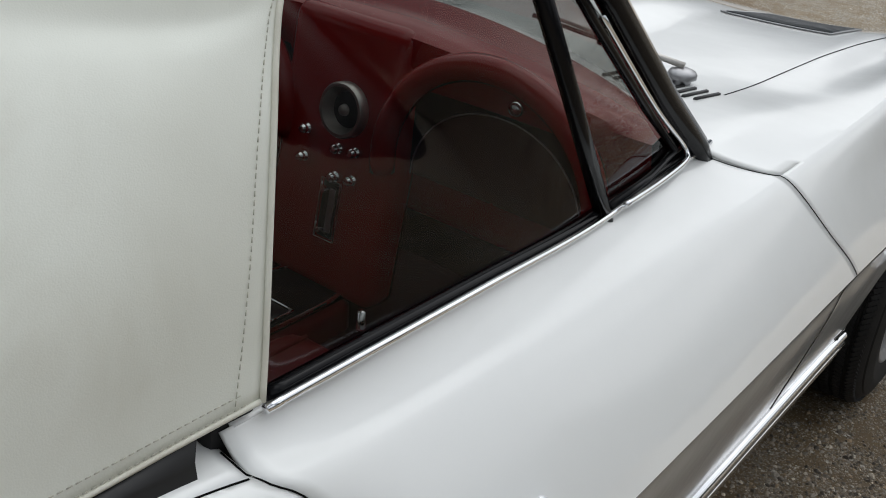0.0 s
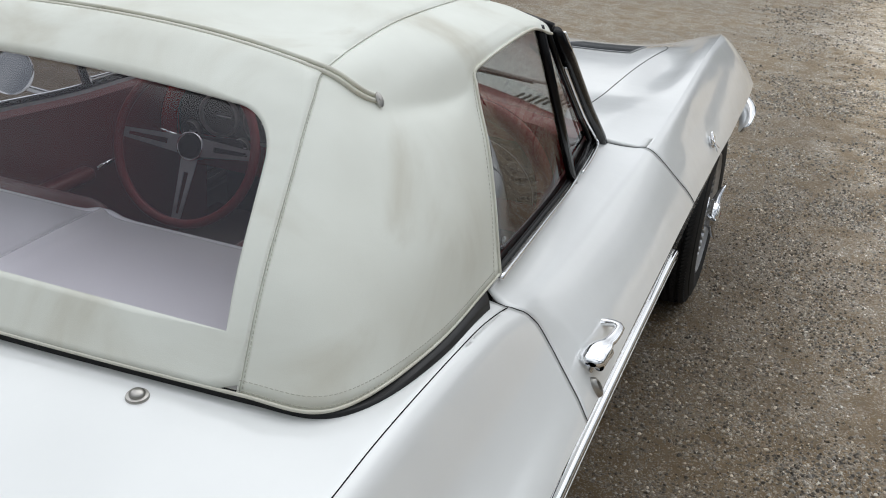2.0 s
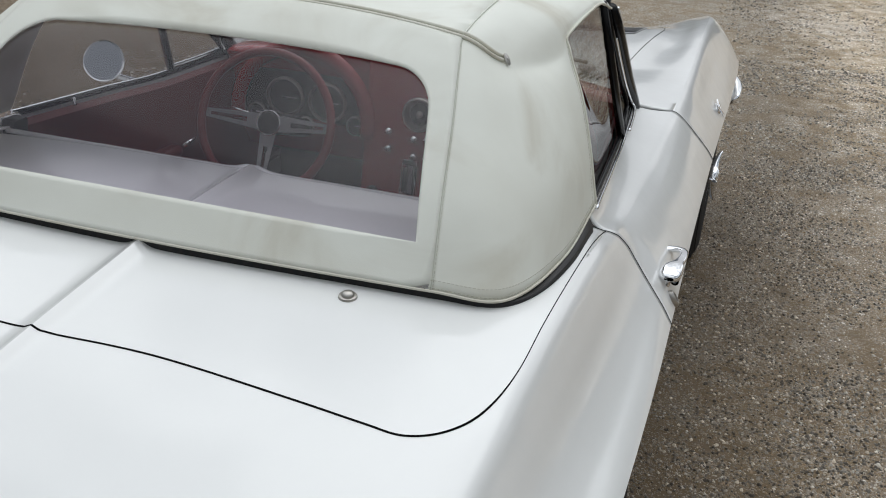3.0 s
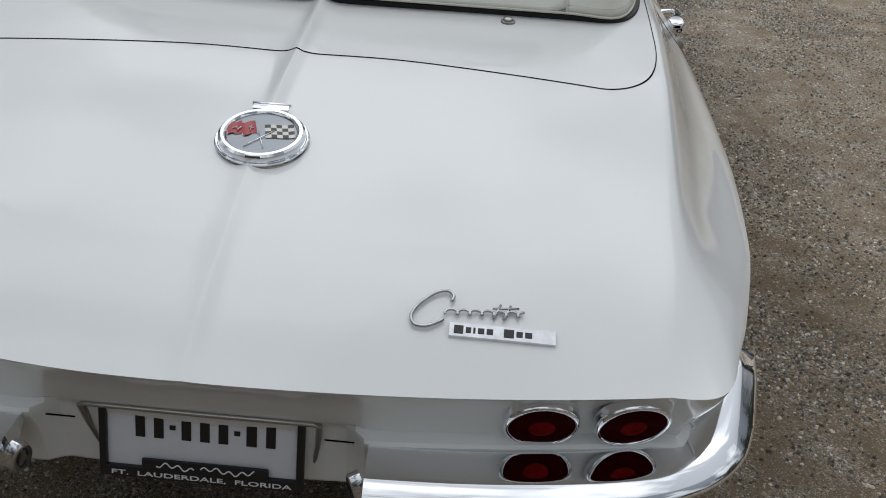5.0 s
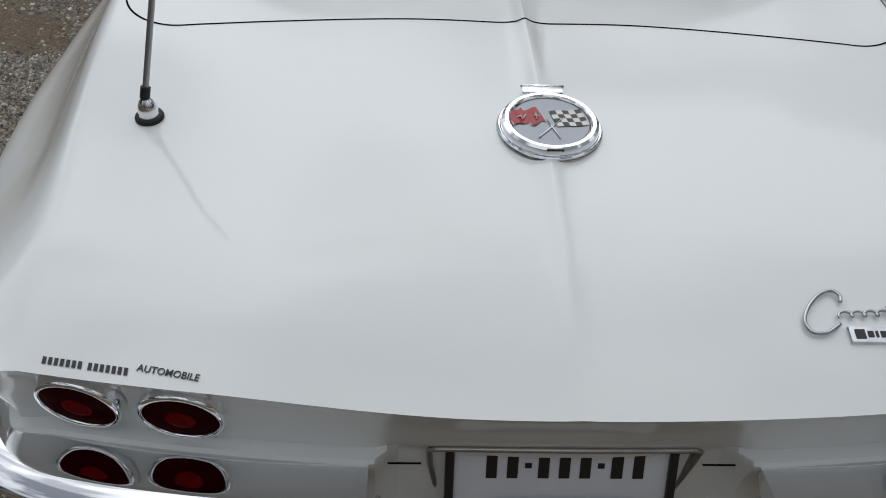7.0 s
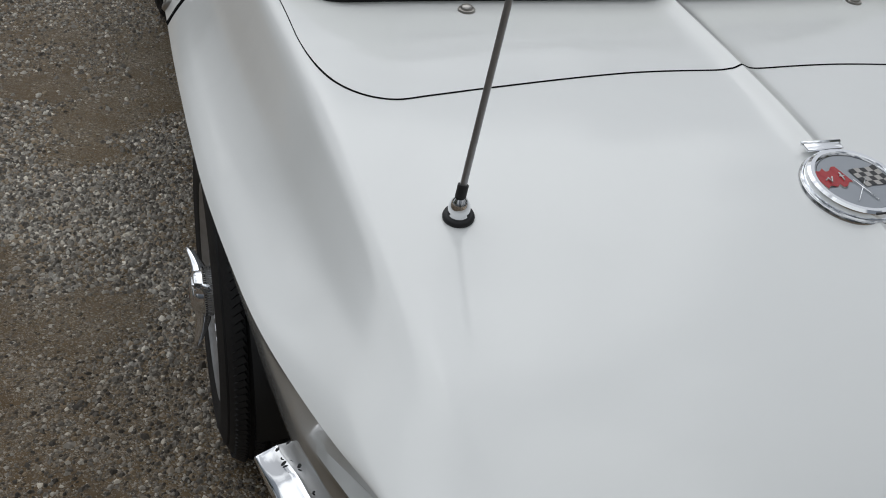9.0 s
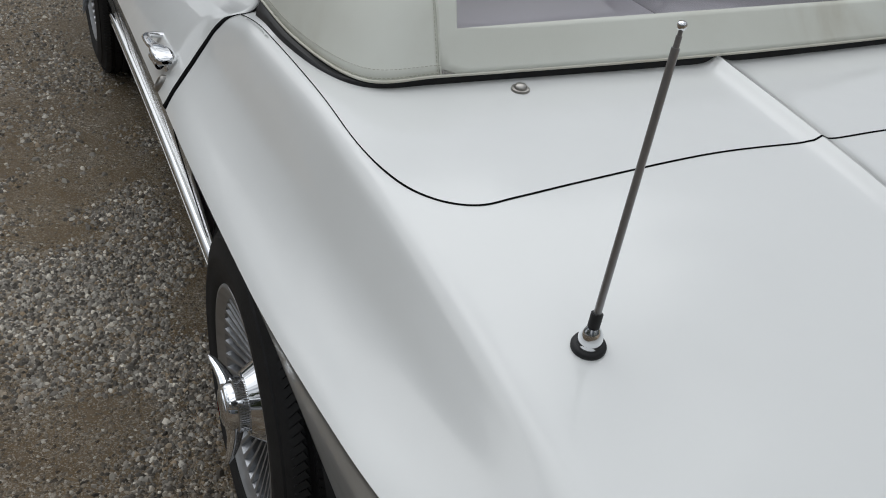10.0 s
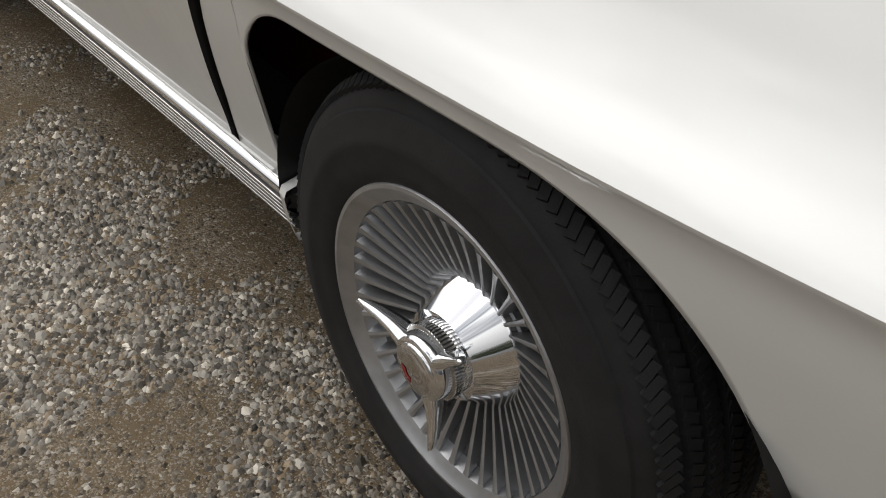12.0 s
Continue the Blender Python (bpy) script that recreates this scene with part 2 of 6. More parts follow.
def merged(*pieces, flip=False):
    """Several (verts, faces) welded into one bmesh."""
    bm = bmesh.new()
    for verts, faces in pieces:
        vs = [bm.verts.new(v) for v in verts]
        for f in faces:
            try:
                bm.faces.new([vs[i] for i in f])
            except ValueError:
                pass
    bmesh.ops.remove_doubles(bm, verts=bm.verts, dist=0.0004)
    if flip:
        bmesh.ops.reverse_faces(bm, faces=bm.faces)
    return bm


def mirror(piece):
    v, f = piece
    v = np.array(v, float) * (-1, 1, 1)
    return v, [tuple(reversed(q)) for q in f]


def tube(points, radius, sides=8, closed=False, squash=1.0, up0=None):
    """A round bar along points."""
    p = [Vector(q) for q in points]
    n = len(p)
    verts, faces = [], []
    up = None
    for i in range(n):
        a, b = (p[(i - 1) % n], p[(i + 1) % n]) if closed else (p[max(i - 1, 0)], p[min(i + 1, n - 1)])
        t = (b - a).normalized()
        if up0 is not None:
            up = Vector(up0)
        if up is None:
            up = t.orthogonal().normalized()
        up = (up - t * up.dot(t)).normalized()
        side = t.cross(up)
        r = radius(i / (n - 1)) if callable(radius) else radius
        for k in range(sides):
            w = 2 * math.pi * k / sides
            verts.append(p[i] + up * (math.cos(w) * r) + side * (math.sin(w) * r * squash))
    for i in range(n if closed else n - 1):
        for k in range(sides):
            j = (i + 1) % n
            faces.append((i * sides + k, i * sides + (k + 1) % sides, j * sides + (k + 1) % sides, j * sides + k))
    if not closed:
        faces += [tuple(range(sides))[::-1], tuple(range((n - 1) * sides, n * sides))]
    return verts, faces


def lathe(profile, n=64, axis=Matrix(), start=0.0, turn=2 * math.pi):
    """A turned shape: profile of (radius, height) about local z."""
    full = abs(turn - 2 * math.pi) < 1e-6
    verts, faces = [], []
    m = n if full else n + 1
    for i in range(m):
        w = start + turn * i / n
        for r, z in profile:
            verts.append(axis @ Vector((r * math.cos(w), r * math.sin(w), z)))
    k = len(profile)
    for i in range(n):
        j = (i + 1) % m
        for q in range(k - 1):
            faces.append((i * k + q, j * k + q, j * k + q + 1, i * k + q + 1))
    return verts, faces


def sweep(path, profile, outward, up=(0, 0, 1), caps=True):
    """A profile of (out, up) offsets carried along path; outward(i) gives the sideways way."""
    verts, faces = [], []
    k = len(profile)
    for i, p in enumerate(path):
        o = Vector(outward(i))
        for a, b in profile:
            verts.append(Vector(p) + o * a + Vector(up) * b)
    for i in range(len(path) - 1):
        for q in range(k - 1):
            faces.append((i * k + q, (i + 1) * k + q, (i + 1) * k + q + 1, i * k + q + 1))
    if caps:
        faces += [tuple(range(k)), tuple(range((len(path) - 1) * k, len(path) * k))[::-1]]
    return verts, faces


def box(size, at=(0, 0, 0), bevel=0.0, rot=None, segments=2):
    bm = bmesh.new()
    bmesh.ops.create_cube(bm, size=1)
    bmesh.ops.scale(bm, vec=size, verts=bm.verts)
    if bevel:
        bmesh.ops.bevel(bm, geom=bm.edges[:], offset=bevel, segments=segments, affect="EDGES", profile=0.5)
    bmesh.ops.transform(bm, matrix=Matrix.Translation(at) @ (rot or Matrix()), verts=bm.verts)
    return bm


def smooth_line(points, n=12):
    """A dense Catmull-Rom line through points."""
    p = [Vector(q) for q in points]
    out = []
    for i in range(len(p) - 1):
        a, b, c, d = p[max(i - 1, 0)], p[i], p[i + 1], p[min(i + 2, len(p) - 1)]
        for k in range(n):
            t = k / n
            out.append(0.5 * (2 * b + (c - a) * t + (2 * a - 5 * b + 4 * c - d) * t * t + (3 * b - a - 3 * c + d) * t ** 3))
    return out + [p[-1]]


# ---------------------------------------------------------------- ground
def gravel_material():
    """Sandy soil set with grit of two sizes; low-angle sheen painted in as paler colour far ahead."""
    m = bpy.data.materials.new("wet_gravel")
    m.use_nodes = True
    n, l = m.node_tree.nodes, m.node_tree.links
    b = n["Principled BSDF"]
    co = n.new("ShaderNodeTexCoord")

    def noise_node(scale, detail):
        t = n.new("ShaderNodeTexNoise")
        t.inputs["Scale"].default_value, t.inputs["Detail"].default_value = scale, detail
        l.new(co.outputs["Object"], t.inputs["Vector"])
        return t

    def grit_node(scale):
        t = n.new("ShaderNodeTexVoronoi")
        t.inputs["Scale"].default_value = scale
        l.new(warp.outputs[0], t.inputs["Vector"])
        sep = n.new("ShaderNodeSeparateColor")
        l.new(t.outputs["Color"], sep.inputs[0])
        return t, sep

    def ranged(src, lo, hi, to_lo, to_hi):
        t = n.new("ShaderNodeMapRange")
        t.interpolation_type = "SMOOTHSTEP"
        for k, v in zip(("From Min", "From Max", "To Min", "To Max"), (lo, hi, to_lo, to_hi)):
            t.inputs[k].default_value = v
        l.new(src, t.inputs["Value"])
        return t.outputs[0]

    def mixed(fac, a, b2, kind="MIX"):
        t = n.new("ShaderNodeMix")
        t.data_type, t.blend_type = "RGBA", kind
        for k, v in (("Factor", fac), ("A", a), ("B", b2)):
            if isinstance(v, (tuple, float)):
                t.inputs[k].default_value = v
            else:
                l.new(v, t.inputs[k])
        return t.outputs["Result"]

    def math_node(op, a, b2):
        t = n.new("ShaderNodeMath")
        t.operation = op
        for k, v in enumerate((a, b2)):
            if isinstance(v, float):
                t.inputs[k].default_value = v
            else:
                l.new(v, t.inputs[k])
        return t.outputs[0]

    big, mid, small = noise_node(1.1, 4.0), noise_node(7.0, 5.0), noise_node(60.0, 4.0)
    warp = n.new("ShaderNodeVectorMath")
    warp.operation = "MULTIPLY_ADD"
    warp.inputs[1].default_value = (0.006, 0.006, 0.006)
    l.new(small.outputs["Color"], warp.inputs[0]), l.new(co.outputs["Object"], warp.inputs[2])
    (grit, grit_id), (chips, chips_id) = grit_node(150.0), grit_node(330.0)
    pos = n.new("ShaderNodeSeparateXYZ")
    l.new(co.outputs["Object"], pos.inputs[0])
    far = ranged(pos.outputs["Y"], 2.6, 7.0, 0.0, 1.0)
    dry = ranged(pos.outputs["X"], 0.8, -0.8, 0.0, 1.0)
    wide = noise_node(0.35, 6.0)
    patch = ranged(math_node("ADD", math_node("MULTIPLY", mid.outputs["Fac"], 0.5), math_node("MULTIPLY", wide.outputs["Fac"], 0.5)), 0.36, 0.66, 0.0, 1.0)
    damp = ranged(big.outputs["Fac"], 0.4, 0.6, 0.0, 1.0)
    soil = mixed(patch, (0.085, 0.055, 0.027, 1), (0.19, 0.135, 0.074, 1))
    soil = mixed(math_node("MULTIPLY", damp, 0.5), soil, (0.085, 0.062, 0.040, 1))
    soil = mixed(math_node("MULTIPLY", small.outputs["Fac"], 0.35), soil, (0.24, 0.18, 0.105, 1))
        # grit: each cell is a stone of its own grey, or bare soil
    tone = n.new("ShaderNodeValToRGB")
    e = tone.color_ramp.elements
    e[0].color, e[1].color = (0.05, 0.042, 0.034, 1), (0.64, 0.60, 0.53, 1)
    for p, c in ((0.4, (0.16, 0.135, 0.105, 1)), (0.8, (0.28, 0.245, 0.20, 1))):
        e.new(p).color = c
    l.new(grit_id.outputs[1], tone.inputs["Fac"])
    tone2 = n.new("ShaderNodeValToRGB")
    e = tone2.color_ramp.elements
    e[0].color, e[1].color = (0.09, 0.07, 0.048, 1), (0.46, 0.41, 0.34, 1)
    l.new(chips_id.outputs[1], tone2.inputs["Fac"])
    share = math_node("ADD", ranged(math_node("ADD", math_node("MULTIPLY", mid.outputs["Fac"], 0.6), math_node("MULTIPLY", wide.outputs["Fac"], 0.4)), 0.36, 0.64, 0.12, 0.62), math_node("MULTIPLY", dry, 0.10))
    is_chip = math_node("LESS_THAN", chips_id.outputs[0], share)
    is_grit = math_node("LESS_THAN", math_node("ADD", grit_id.outputs[0], 0.22), share)
    col = mixed(math_node("MULTIPLY", is_chip, 0.75), soil, tone2.outputs[0])
    col = mixed(math_node("MULTIPLY", is_grit, 0.9), col, tone.outputs[0])
    # gloss of the low viewing angle put into the colour, paler with distance
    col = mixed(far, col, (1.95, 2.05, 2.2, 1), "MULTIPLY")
    # the paler right and the darker left of the yard begin along ragged edges
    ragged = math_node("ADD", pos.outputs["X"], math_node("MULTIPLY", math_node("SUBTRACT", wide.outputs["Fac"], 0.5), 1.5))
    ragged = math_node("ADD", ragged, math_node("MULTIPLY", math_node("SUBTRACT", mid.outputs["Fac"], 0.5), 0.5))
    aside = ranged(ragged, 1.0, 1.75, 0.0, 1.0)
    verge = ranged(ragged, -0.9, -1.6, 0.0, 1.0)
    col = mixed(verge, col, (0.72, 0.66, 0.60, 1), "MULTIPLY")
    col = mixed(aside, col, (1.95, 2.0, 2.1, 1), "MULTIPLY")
    ahead = math_node("MULTIPLY", ranged(pos.outputs["Y"], 0.2, 1.4, 0.0, 1.0), dry)
    col = mixed(math_node("MULTIPLY", ahead, 0.10), col, (0.36, 0.29, 0.18, 1))
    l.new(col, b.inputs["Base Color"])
    b.inputs["Specular IOR Level"].default_value = 0.22
    l.new(ranged(small.outputs["Fac"], 0.3, 0.7, 0.45, 0.85), b.inputs["Roughness"])
    high = math_node("ADD", math_node("MULTIPLY", math_node("SUBTRACT", 1.0, grit.outputs["Distance"]), math_node("MULTIPLY", is_grit, 1.0)),
                     math_node("MULTIPLY", math_node("SUBTRACT", 1.0, chips.outputs["Distance"]), math_node("MULTIPLY", is_chip, 0.45)))
    bump = n.new("ShaderNodeBump")
    bump.inputs["Strength"].default_value, bump.inputs["Distance"].default_value = 1.0, 0.006
    l.new(high, bump.inputs["Height"]), l.new(bump.outputs["Normal"], b.inputs["Normal"])
    return m


def stone_material(name, gain, tint=(1, 1, 1), low=0.08):
    m = bpy.data.materials.new(name)
    m.use_nodes = True
    n, l = m.node_tree.nodes, m.node_tree.links
    b = n["Principled BSDF"]
    g = n.new("ShaderNodeNewGeometry")
    ramp = n.new("ShaderNodeValToRGB")
    e = ramp.color_ramp.elements
    e[0].color, e[1].color = (low, low * .94, low * .88, 1), (0.70, 0.68, 0.64, 1)
    for p, c in ((0.3, (low + 0.07, low + 0.063, low + 0.055, 1)), (0.55, (0.27, 0.265, 0.255, 1)), (0.68, (0.27, 0.215, 0.15, 1)), (0.80, (0.31, 0.305, 0.295, 1)), (0.94, (0.46, 0.45, 0.43, 1))):
        e.new(p).color = c
    for q in e:
        q.color = [v * gain * k for v, k in zip(q.color, tint)] + [1]
    l.new(g.outputs["Random Per Island"], ramp.inputs["Fac"]), l.new(ramp.outputs[0], b.inputs["Base Color"])
    b.inputs["Roughness"].default_value, b.inputs["Specular IOR Level"].default_value = 0.6, 0.3
    return m


GRAVEL, STONES, STONES_WET, STONES_DARKER = gravel_material(), stone_material("pale_stones", 1.28, (1.0, 0.955, 0.88), 0.07), stone_material("wet_stones", 1.18, (1.0, 0.90, 0.77), 0.05), stone_material("darker_stones", 0.98, (1.0, 0.93, 0.83), 0.05)
gx = np.concatenate([[-400, -120, -40, -12], np.linspace(-5, 5, 81), [12, 40, 120, 400]])
gy = np.concatenate([[-400, -120, -40, -12], np.linspace(-4, 8, 97), [16, 40, 120, 400]])


def ground_z(x, y):
    return 0.012 * noise.noise((x * 0.9, y * 0.9, 3)) - 0.004


gverts, gfaces = grid([[(x, y, ground_z(x, y) if abs(x) < 6 and -5 < y < 9 else -0.004) for x in gx] for y in gy])
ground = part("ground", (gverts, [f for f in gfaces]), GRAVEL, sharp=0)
tagged(ground, "wet brown and grey gravel yard", "ground", kind="structure")


def stones(areas, mat, seed, label, bare=1.0):
    """Loose stones over a part of the yard, in drifts."""
    rng = np.random.default_rng(seed)
    base = np.array([(1, 0, 0), (0.35, 0.9, 0.1), (-0.8, 0.6, 0), (-0.8, -0.55, 0.05), (0.4, -0.9, 0),
                     (0.35, 0.1, 0.75), (-0.35, 0.25, 0.8), (-0.1, -0.4, 0.7)])
    tris = np.array([(0, 1, 5), (1, 6, 5), (1, 2, 6), (2, 3, 6), (3, 7, 6), (3, 4, 7), (4, 5, 7), (4, 0, 5), (5, 6, 7)])
    verts, count = [], 0
    for n, x0, x1, y0, y1, small, large in areas:
        x, y = rng.uniform(x0, x1, n), rng.uniform(y0, y1, n)
        drift = np.array([1.5 * noise.noise((a * 2.2 + 4, b * 2.2, 0)) + 1.2 * noise.noise((a * 5, b * 5, 5)) for a, b in zip(x, y)])
        edge = np.minimum(np.minimum(x - x0, x1 - x), np.minimum(y - y0, y1 - y))
        keep = bare * drift + np.minimum(edge / 0.5, 1.0) - 1.0 > rng.uniform(-0.7, 0.35, n)
        x, y = x[keep], y[keep]
        n = len(x)
        r = small + (large - small) * rng.power(0.5, n)
        w, jig = rng.uniform(0, 6.28, n), rng.uniform(0.7, 1.3, (n, 8, 3))
        v = base[None] * jig * r[:, None, None] * rng.uniform(0.7, 1.2, (n, 1, 3))
        c, s = np.cos(w)[:, None], np.sin(w)[:, None]
        z = np.array([ground_z(a, b) for a, b in zip(x, y)])
        verts.append(np.stack([v[..., 0] * c - v[..., 1] * s + x[:, None], v[..., 0] * s + v[..., 1] * c + y[:, None], v[..., 2] + z[:, None] - 0.001], -1).reshape(-1, 3))
        count += n
    verts = np.concatenate(verts)
    faces = (tris[None] + 8 * np.arange(count)[:, None, None]).reshape(-1, 3)
    me = bpy.data.meshes.new("gravel_stones")
    me.from_pydata(verts, [], faces)
    me.materials.append(mat)
    ob = new("gravel_stones", me)
    return tagged(ob, label, "gravel", kind="stuff")


stones(((92000, -1.75, -0.45, 0.1, 1.9, 0.0030, 0.0098), (25000, -1.75, -0.45, 1.5, 3.6, 0.0034, 0.0090), (5000, -2.3, -0.45, 0.1, 3.2, 0.0075, 0.0135), (16000, -2.9, -0.4, 2.8, 6.0, 0.005, 0.012)), STONES, 4, "loose grey and tan stones lying beside the rear wheel", 0.85)
stones(((60000, -1.8, -0.45, -1.1, 0.75, 0.0028, 0.0085), (1500, -2.1, -0.45, -0.9, 0.6, 0.0075, 0.0125)), STONES_DARKER, 9, "loose darker grey stones lying behind the rear wheel", 0.55)
stones(((80000, 0.55, 1.75, -0.6, 4.2, 0.0028, 0.0080), (9000, -1.6, 2.2, -3.0, -0.5, 0.004, 0.010)), STONES_WET, 5, "loose wet brown and grey stones lying on the yard", 0.40)
stones(((70000, 0.95, 3.1, -1.3, 4.0, 0.0030, 0.0085), (40000, 0.5, 3.4, 3.2, 6.5, 0.004, 0.0095), (30000, 0.4, 6.0, 5.0, 11.0, 0.005, 0.013),), STONES, 6, "loose tan and grey stones lying on the paler yard")


# ---------------------------------------------------------------- the car: lines of the body (right half; y runs to the nose)
AXLE_REAR, AXLE_FRONT, WHEEL_X, WHEEL_R = 0.080, 2.564, 0.748, 0.335
crest_x = tab(-.95, .640, -.75, .655, -.5, .668, -.15, .690, .2, .708, .55, .720, 1.1, .722, 1.62, .744, 2.1, .752, 2.6, .748, 3.0, .745, 3.2, .72, 3.40, .63)
crest_z = tab(-.95, .706, -.75, .776, -.5, .830, -.14, .882, .15, .897, .4, .893, .55, .874, .64, .855, .8, .843, 1.1, .830, 1.4, .828, 1.62, .832, 2.0, .848,
              2.4, .870, 2.7, .880, 3.0, .872, 3.2, .835, 3.40, .75)
crease_x = tab(-.95, .745, -.85, .772, -.7, .800, -.45, .838, -.1, .865, .4, .874, 1.0, .873, 2.0, .880, 2.56, .890, 2.95, .892, 3.2, .885, 3.40, .82)
crease_z = tab(-.95, .702, -.7, .702, -.4, .700, 0, .698, .4, .696, .8, .689, 1.6, .67, 2.2, .664, 2.6, .660, 3.0, .660, 3.2, .655, 3.40, .63)
deck_z = tab(-.95, .700, -.85, .745, -.7, .800, -.5, .850, -.35, .873, -.22, .886, 0, .904, .1, .912, .3, .913, .5, .910)
hood_z = tab(1.5, .838, 1.8, .840, 2.3, .838, 2.7, .818, 2.85, .79, 3.0, .75, 3.2, .71, 3.40, .61)
ridge_h = tab(-.95, .001, -.8, .006, -.5, .010, -.2, .012, .1, .014)
hollow = tab(-.95, 0, -.8, .25, -.5, .9, 0, 1, .35, .85, .55, .55, .66, .05, 1.0, 0, 1.6, .1, 2.2, .5, 2.7, .3, 3.3, 0)
curve_in = tab(0, 0, .05, .012, .12, .06, .25, .25, .45, .56, .7, .79, .86, .89, .94, .945, 1, 1)
curve_out = tab(0, 0, .1, .035, .3, .17, .6, .46, .85, .77, 1, 1)
belt_x = tab(.5, .690, .9, .672, 1.2, .656, 1.5, .635, 1.62, .625)
belt_z = tab(.5, .902, .9, .876, 1.2, .857, 1.5, .856, 1.62, .859)
lean_rear = tab(.30, .10, .344, .09, .417, .078, .5, .060, .575, .036, .64, .010, .69, .000, .73, .014, .76, .026, .80, .036, .825, .034, .855, .016, .875, -.010, .89, -.014)
lean_front = tab(.30, .14, .5, .14, .67, .11, .75, .05, .835, 0)


def lean(s, z):
    """How far the door's edges run fore and aft of their station."""
    return float(lean_rear(z)) * math.exp(-((s - .55) / .15) ** 2) + float(lean_front(z)) * math.exp(-((s - 1.615) / .25) ** 2)


round_crest = tab(1.75, 0, 2.1, .003, 2.5, .009, 2.9, .016, 3.2, .014, 3.4, .010)


def side_point(s, t):
    """Between the fender crest (t = 0) and the sharp edge along the flank (t = 1)."""
    x4, z4, x7, z7 = crest_x(s), crest_z(s), crease_x(s), crease_z(s)
    k = hollow(s)
    f = k * curve_in(t) + (1 - k) * curve_out(t)
    w = step(-.5, -.95, s)
    f = f * (1 - w) + t * w
    x, z = x4 + (x7 - x4) * t, z4 + (z7 - z4) * f
    y = s + w * (-.015 + .095 * t + .03 * math.sin(math.pi * t) * -1.0) + lean(s, z)
    n = step(3.0, 3.4, s)
    y += n * .10 * (1 - t)
    z -= round_crest(s) * math.exp(-(t / .34) ** 2)
    x += w * .018 * math.sin(math.pi * t)
    return x, y, z


def deck_point(s, q, middle):
    """Between the car's middle (q = 0) and the fender crest (q = 1)."""
    x4, z4 = crest_x(s), crest_z(s)
    zc = middle(s)
    x = x4 * q
    z = zc + (z4 - zc) * q ** 3.5
    if middle is deck_z:
        z += ridge_h(s) * math.exp(-(x / .017) ** 1.5)
        w = step(-.5, -.95, s)
        y = s + w * (-.070 + .055 * q ** 2) + lean(s, .88) * step(.86, .95, q)
    else:
        z += .022 * step(2.95, 2.3, s) * step(.22, .10, x) * step(1.62, 1.9, s)
        # the hollow beside the hood, and the rounded peak of the fender
        z -= .026 * step(1.95, 2.5, s) * step(3.2, 2.7, s) * step(.74, .86, q) * step(.985, .88, q)
        z -= round_crest(s) * math.exp(-((1 - q) * x4 / .045) ** 2)
        # the cowl's ends run back along the doors' front edges and rise to meet them
        e = max(0.0, (x4 - x) / (x4 - .645))
        z_door = z4 + .0245 * min(e, 1.15) - .0012 * math.sin(math.pi * min(e, 1.0))
        z += (z_door + .0012 * min(1.0, e * 5) - z) * step(2.05, 1.63, s) * step(.36, .645, x)
        y = s + step(3.0, 3.4, s) * (.10 + .05 * (1 - q ** 2)) + .13 * (1 - min(1.0, q / .86) ** 2) * step(2.0, 1.58, s)
        y -= .072 * min(e, 1.0) ** .8 * step(1.85, 1.615, s) * step(.55, .66, x)
    return x, y, z


INSET = tab(0, 0, .004, .0012, .010, .0042, .02, .0085, .03, .012, .10, .025, .2, .047, .34, .078, .46, .10)
INSET_TAIL = tab(0, 0, .012, .014, .02, .022, .06, .047, .098, .060, .106, .060, .112, .044, .118, .040, .13, .044, .16, .06, .2, .07, .3, .08, .4, .10)
INSET_MIDDLE = tab(0, 0, .012, .012, .02, .018, .06, .042, .10, .062, .104, .068, .12, .076, .25, .092, .4, .10)


def lower_edge(y):
    """Height of the flank's lower edge: sill, wheel openings, tail."""
    base = .330 if y > -.2 else .42
    for axle, reach in ((AXLE_REAR, .365), (AXLE_FRONT, .37)):
        d = y - axle
        if -.418 < d < reach:
            top = .664 if axle == AXLE_REAR else .640
            if d > 0:
                k = min(1.0, (reach - d) / .13)
                top = base + (top - base) * (.62 + .38 * math.sqrt(1 - (1 - k) ** 2))
            else:
                top = top - (top - .30) * (1 - math.sqrt(max(0.0, 1 - abs(d / .418) ** 3.5)))
            base = max(base, top)
    return base


def rows_of(values, row):
    return [row(v) for v in values]


def spread(a, b, n):
    return [a + (b - a) * i / (n - 1) for i in range(n)]


def stations(s0, s1, n):
    """Stations along the body, closer at the edges of the wheel openings."""
    ss = spread(s0, s1, n)
    for axle, reach in ((AXLE_REAR, .365), (AXLE_FRONT, .37)):
        for e in (.0005, -.0005, -.004, -.010, -.018, -.03, -.05, -.07):
            if s0 < axle + reach + e < s1:
                ss.append(axle + reach + e)
    return sorted(set(ss))


def flank(ss, m=20):
    """Lower side of the body between two stations, from the sharp edge down."""
    out = []
    for s in ss:
        x, y, z = side_point(s, 1)
        bottom = lower_edge(s)
        w = step(-.6, -.9, s)
        row = []
        for j in range(m + 1):
            d = (z - bottom) * (j / m) ** 2
            inset = INSET(d) * (1 - w) + INSET_TAIL(d) * w
            row.append((x - inset, s + lean(s, z - d) + y - s - lean(s, z), z - d))
        out.append(row)
    return grid(out)


DROPS = (0, .012, .016, .02, .025, .03, .037, .045, .06, .08, .098, .105, .112, .117, .122, .126, .130, .145, .16, .18, .2)


INSET_CORNER = tab(0, 0, .012, .004, .025, .010, .045, .022, .08, .046, .106, .056, .112, .044, .118, .040, .13, .044, .16, .06, .2, .07, .3, .08, .4, .10)


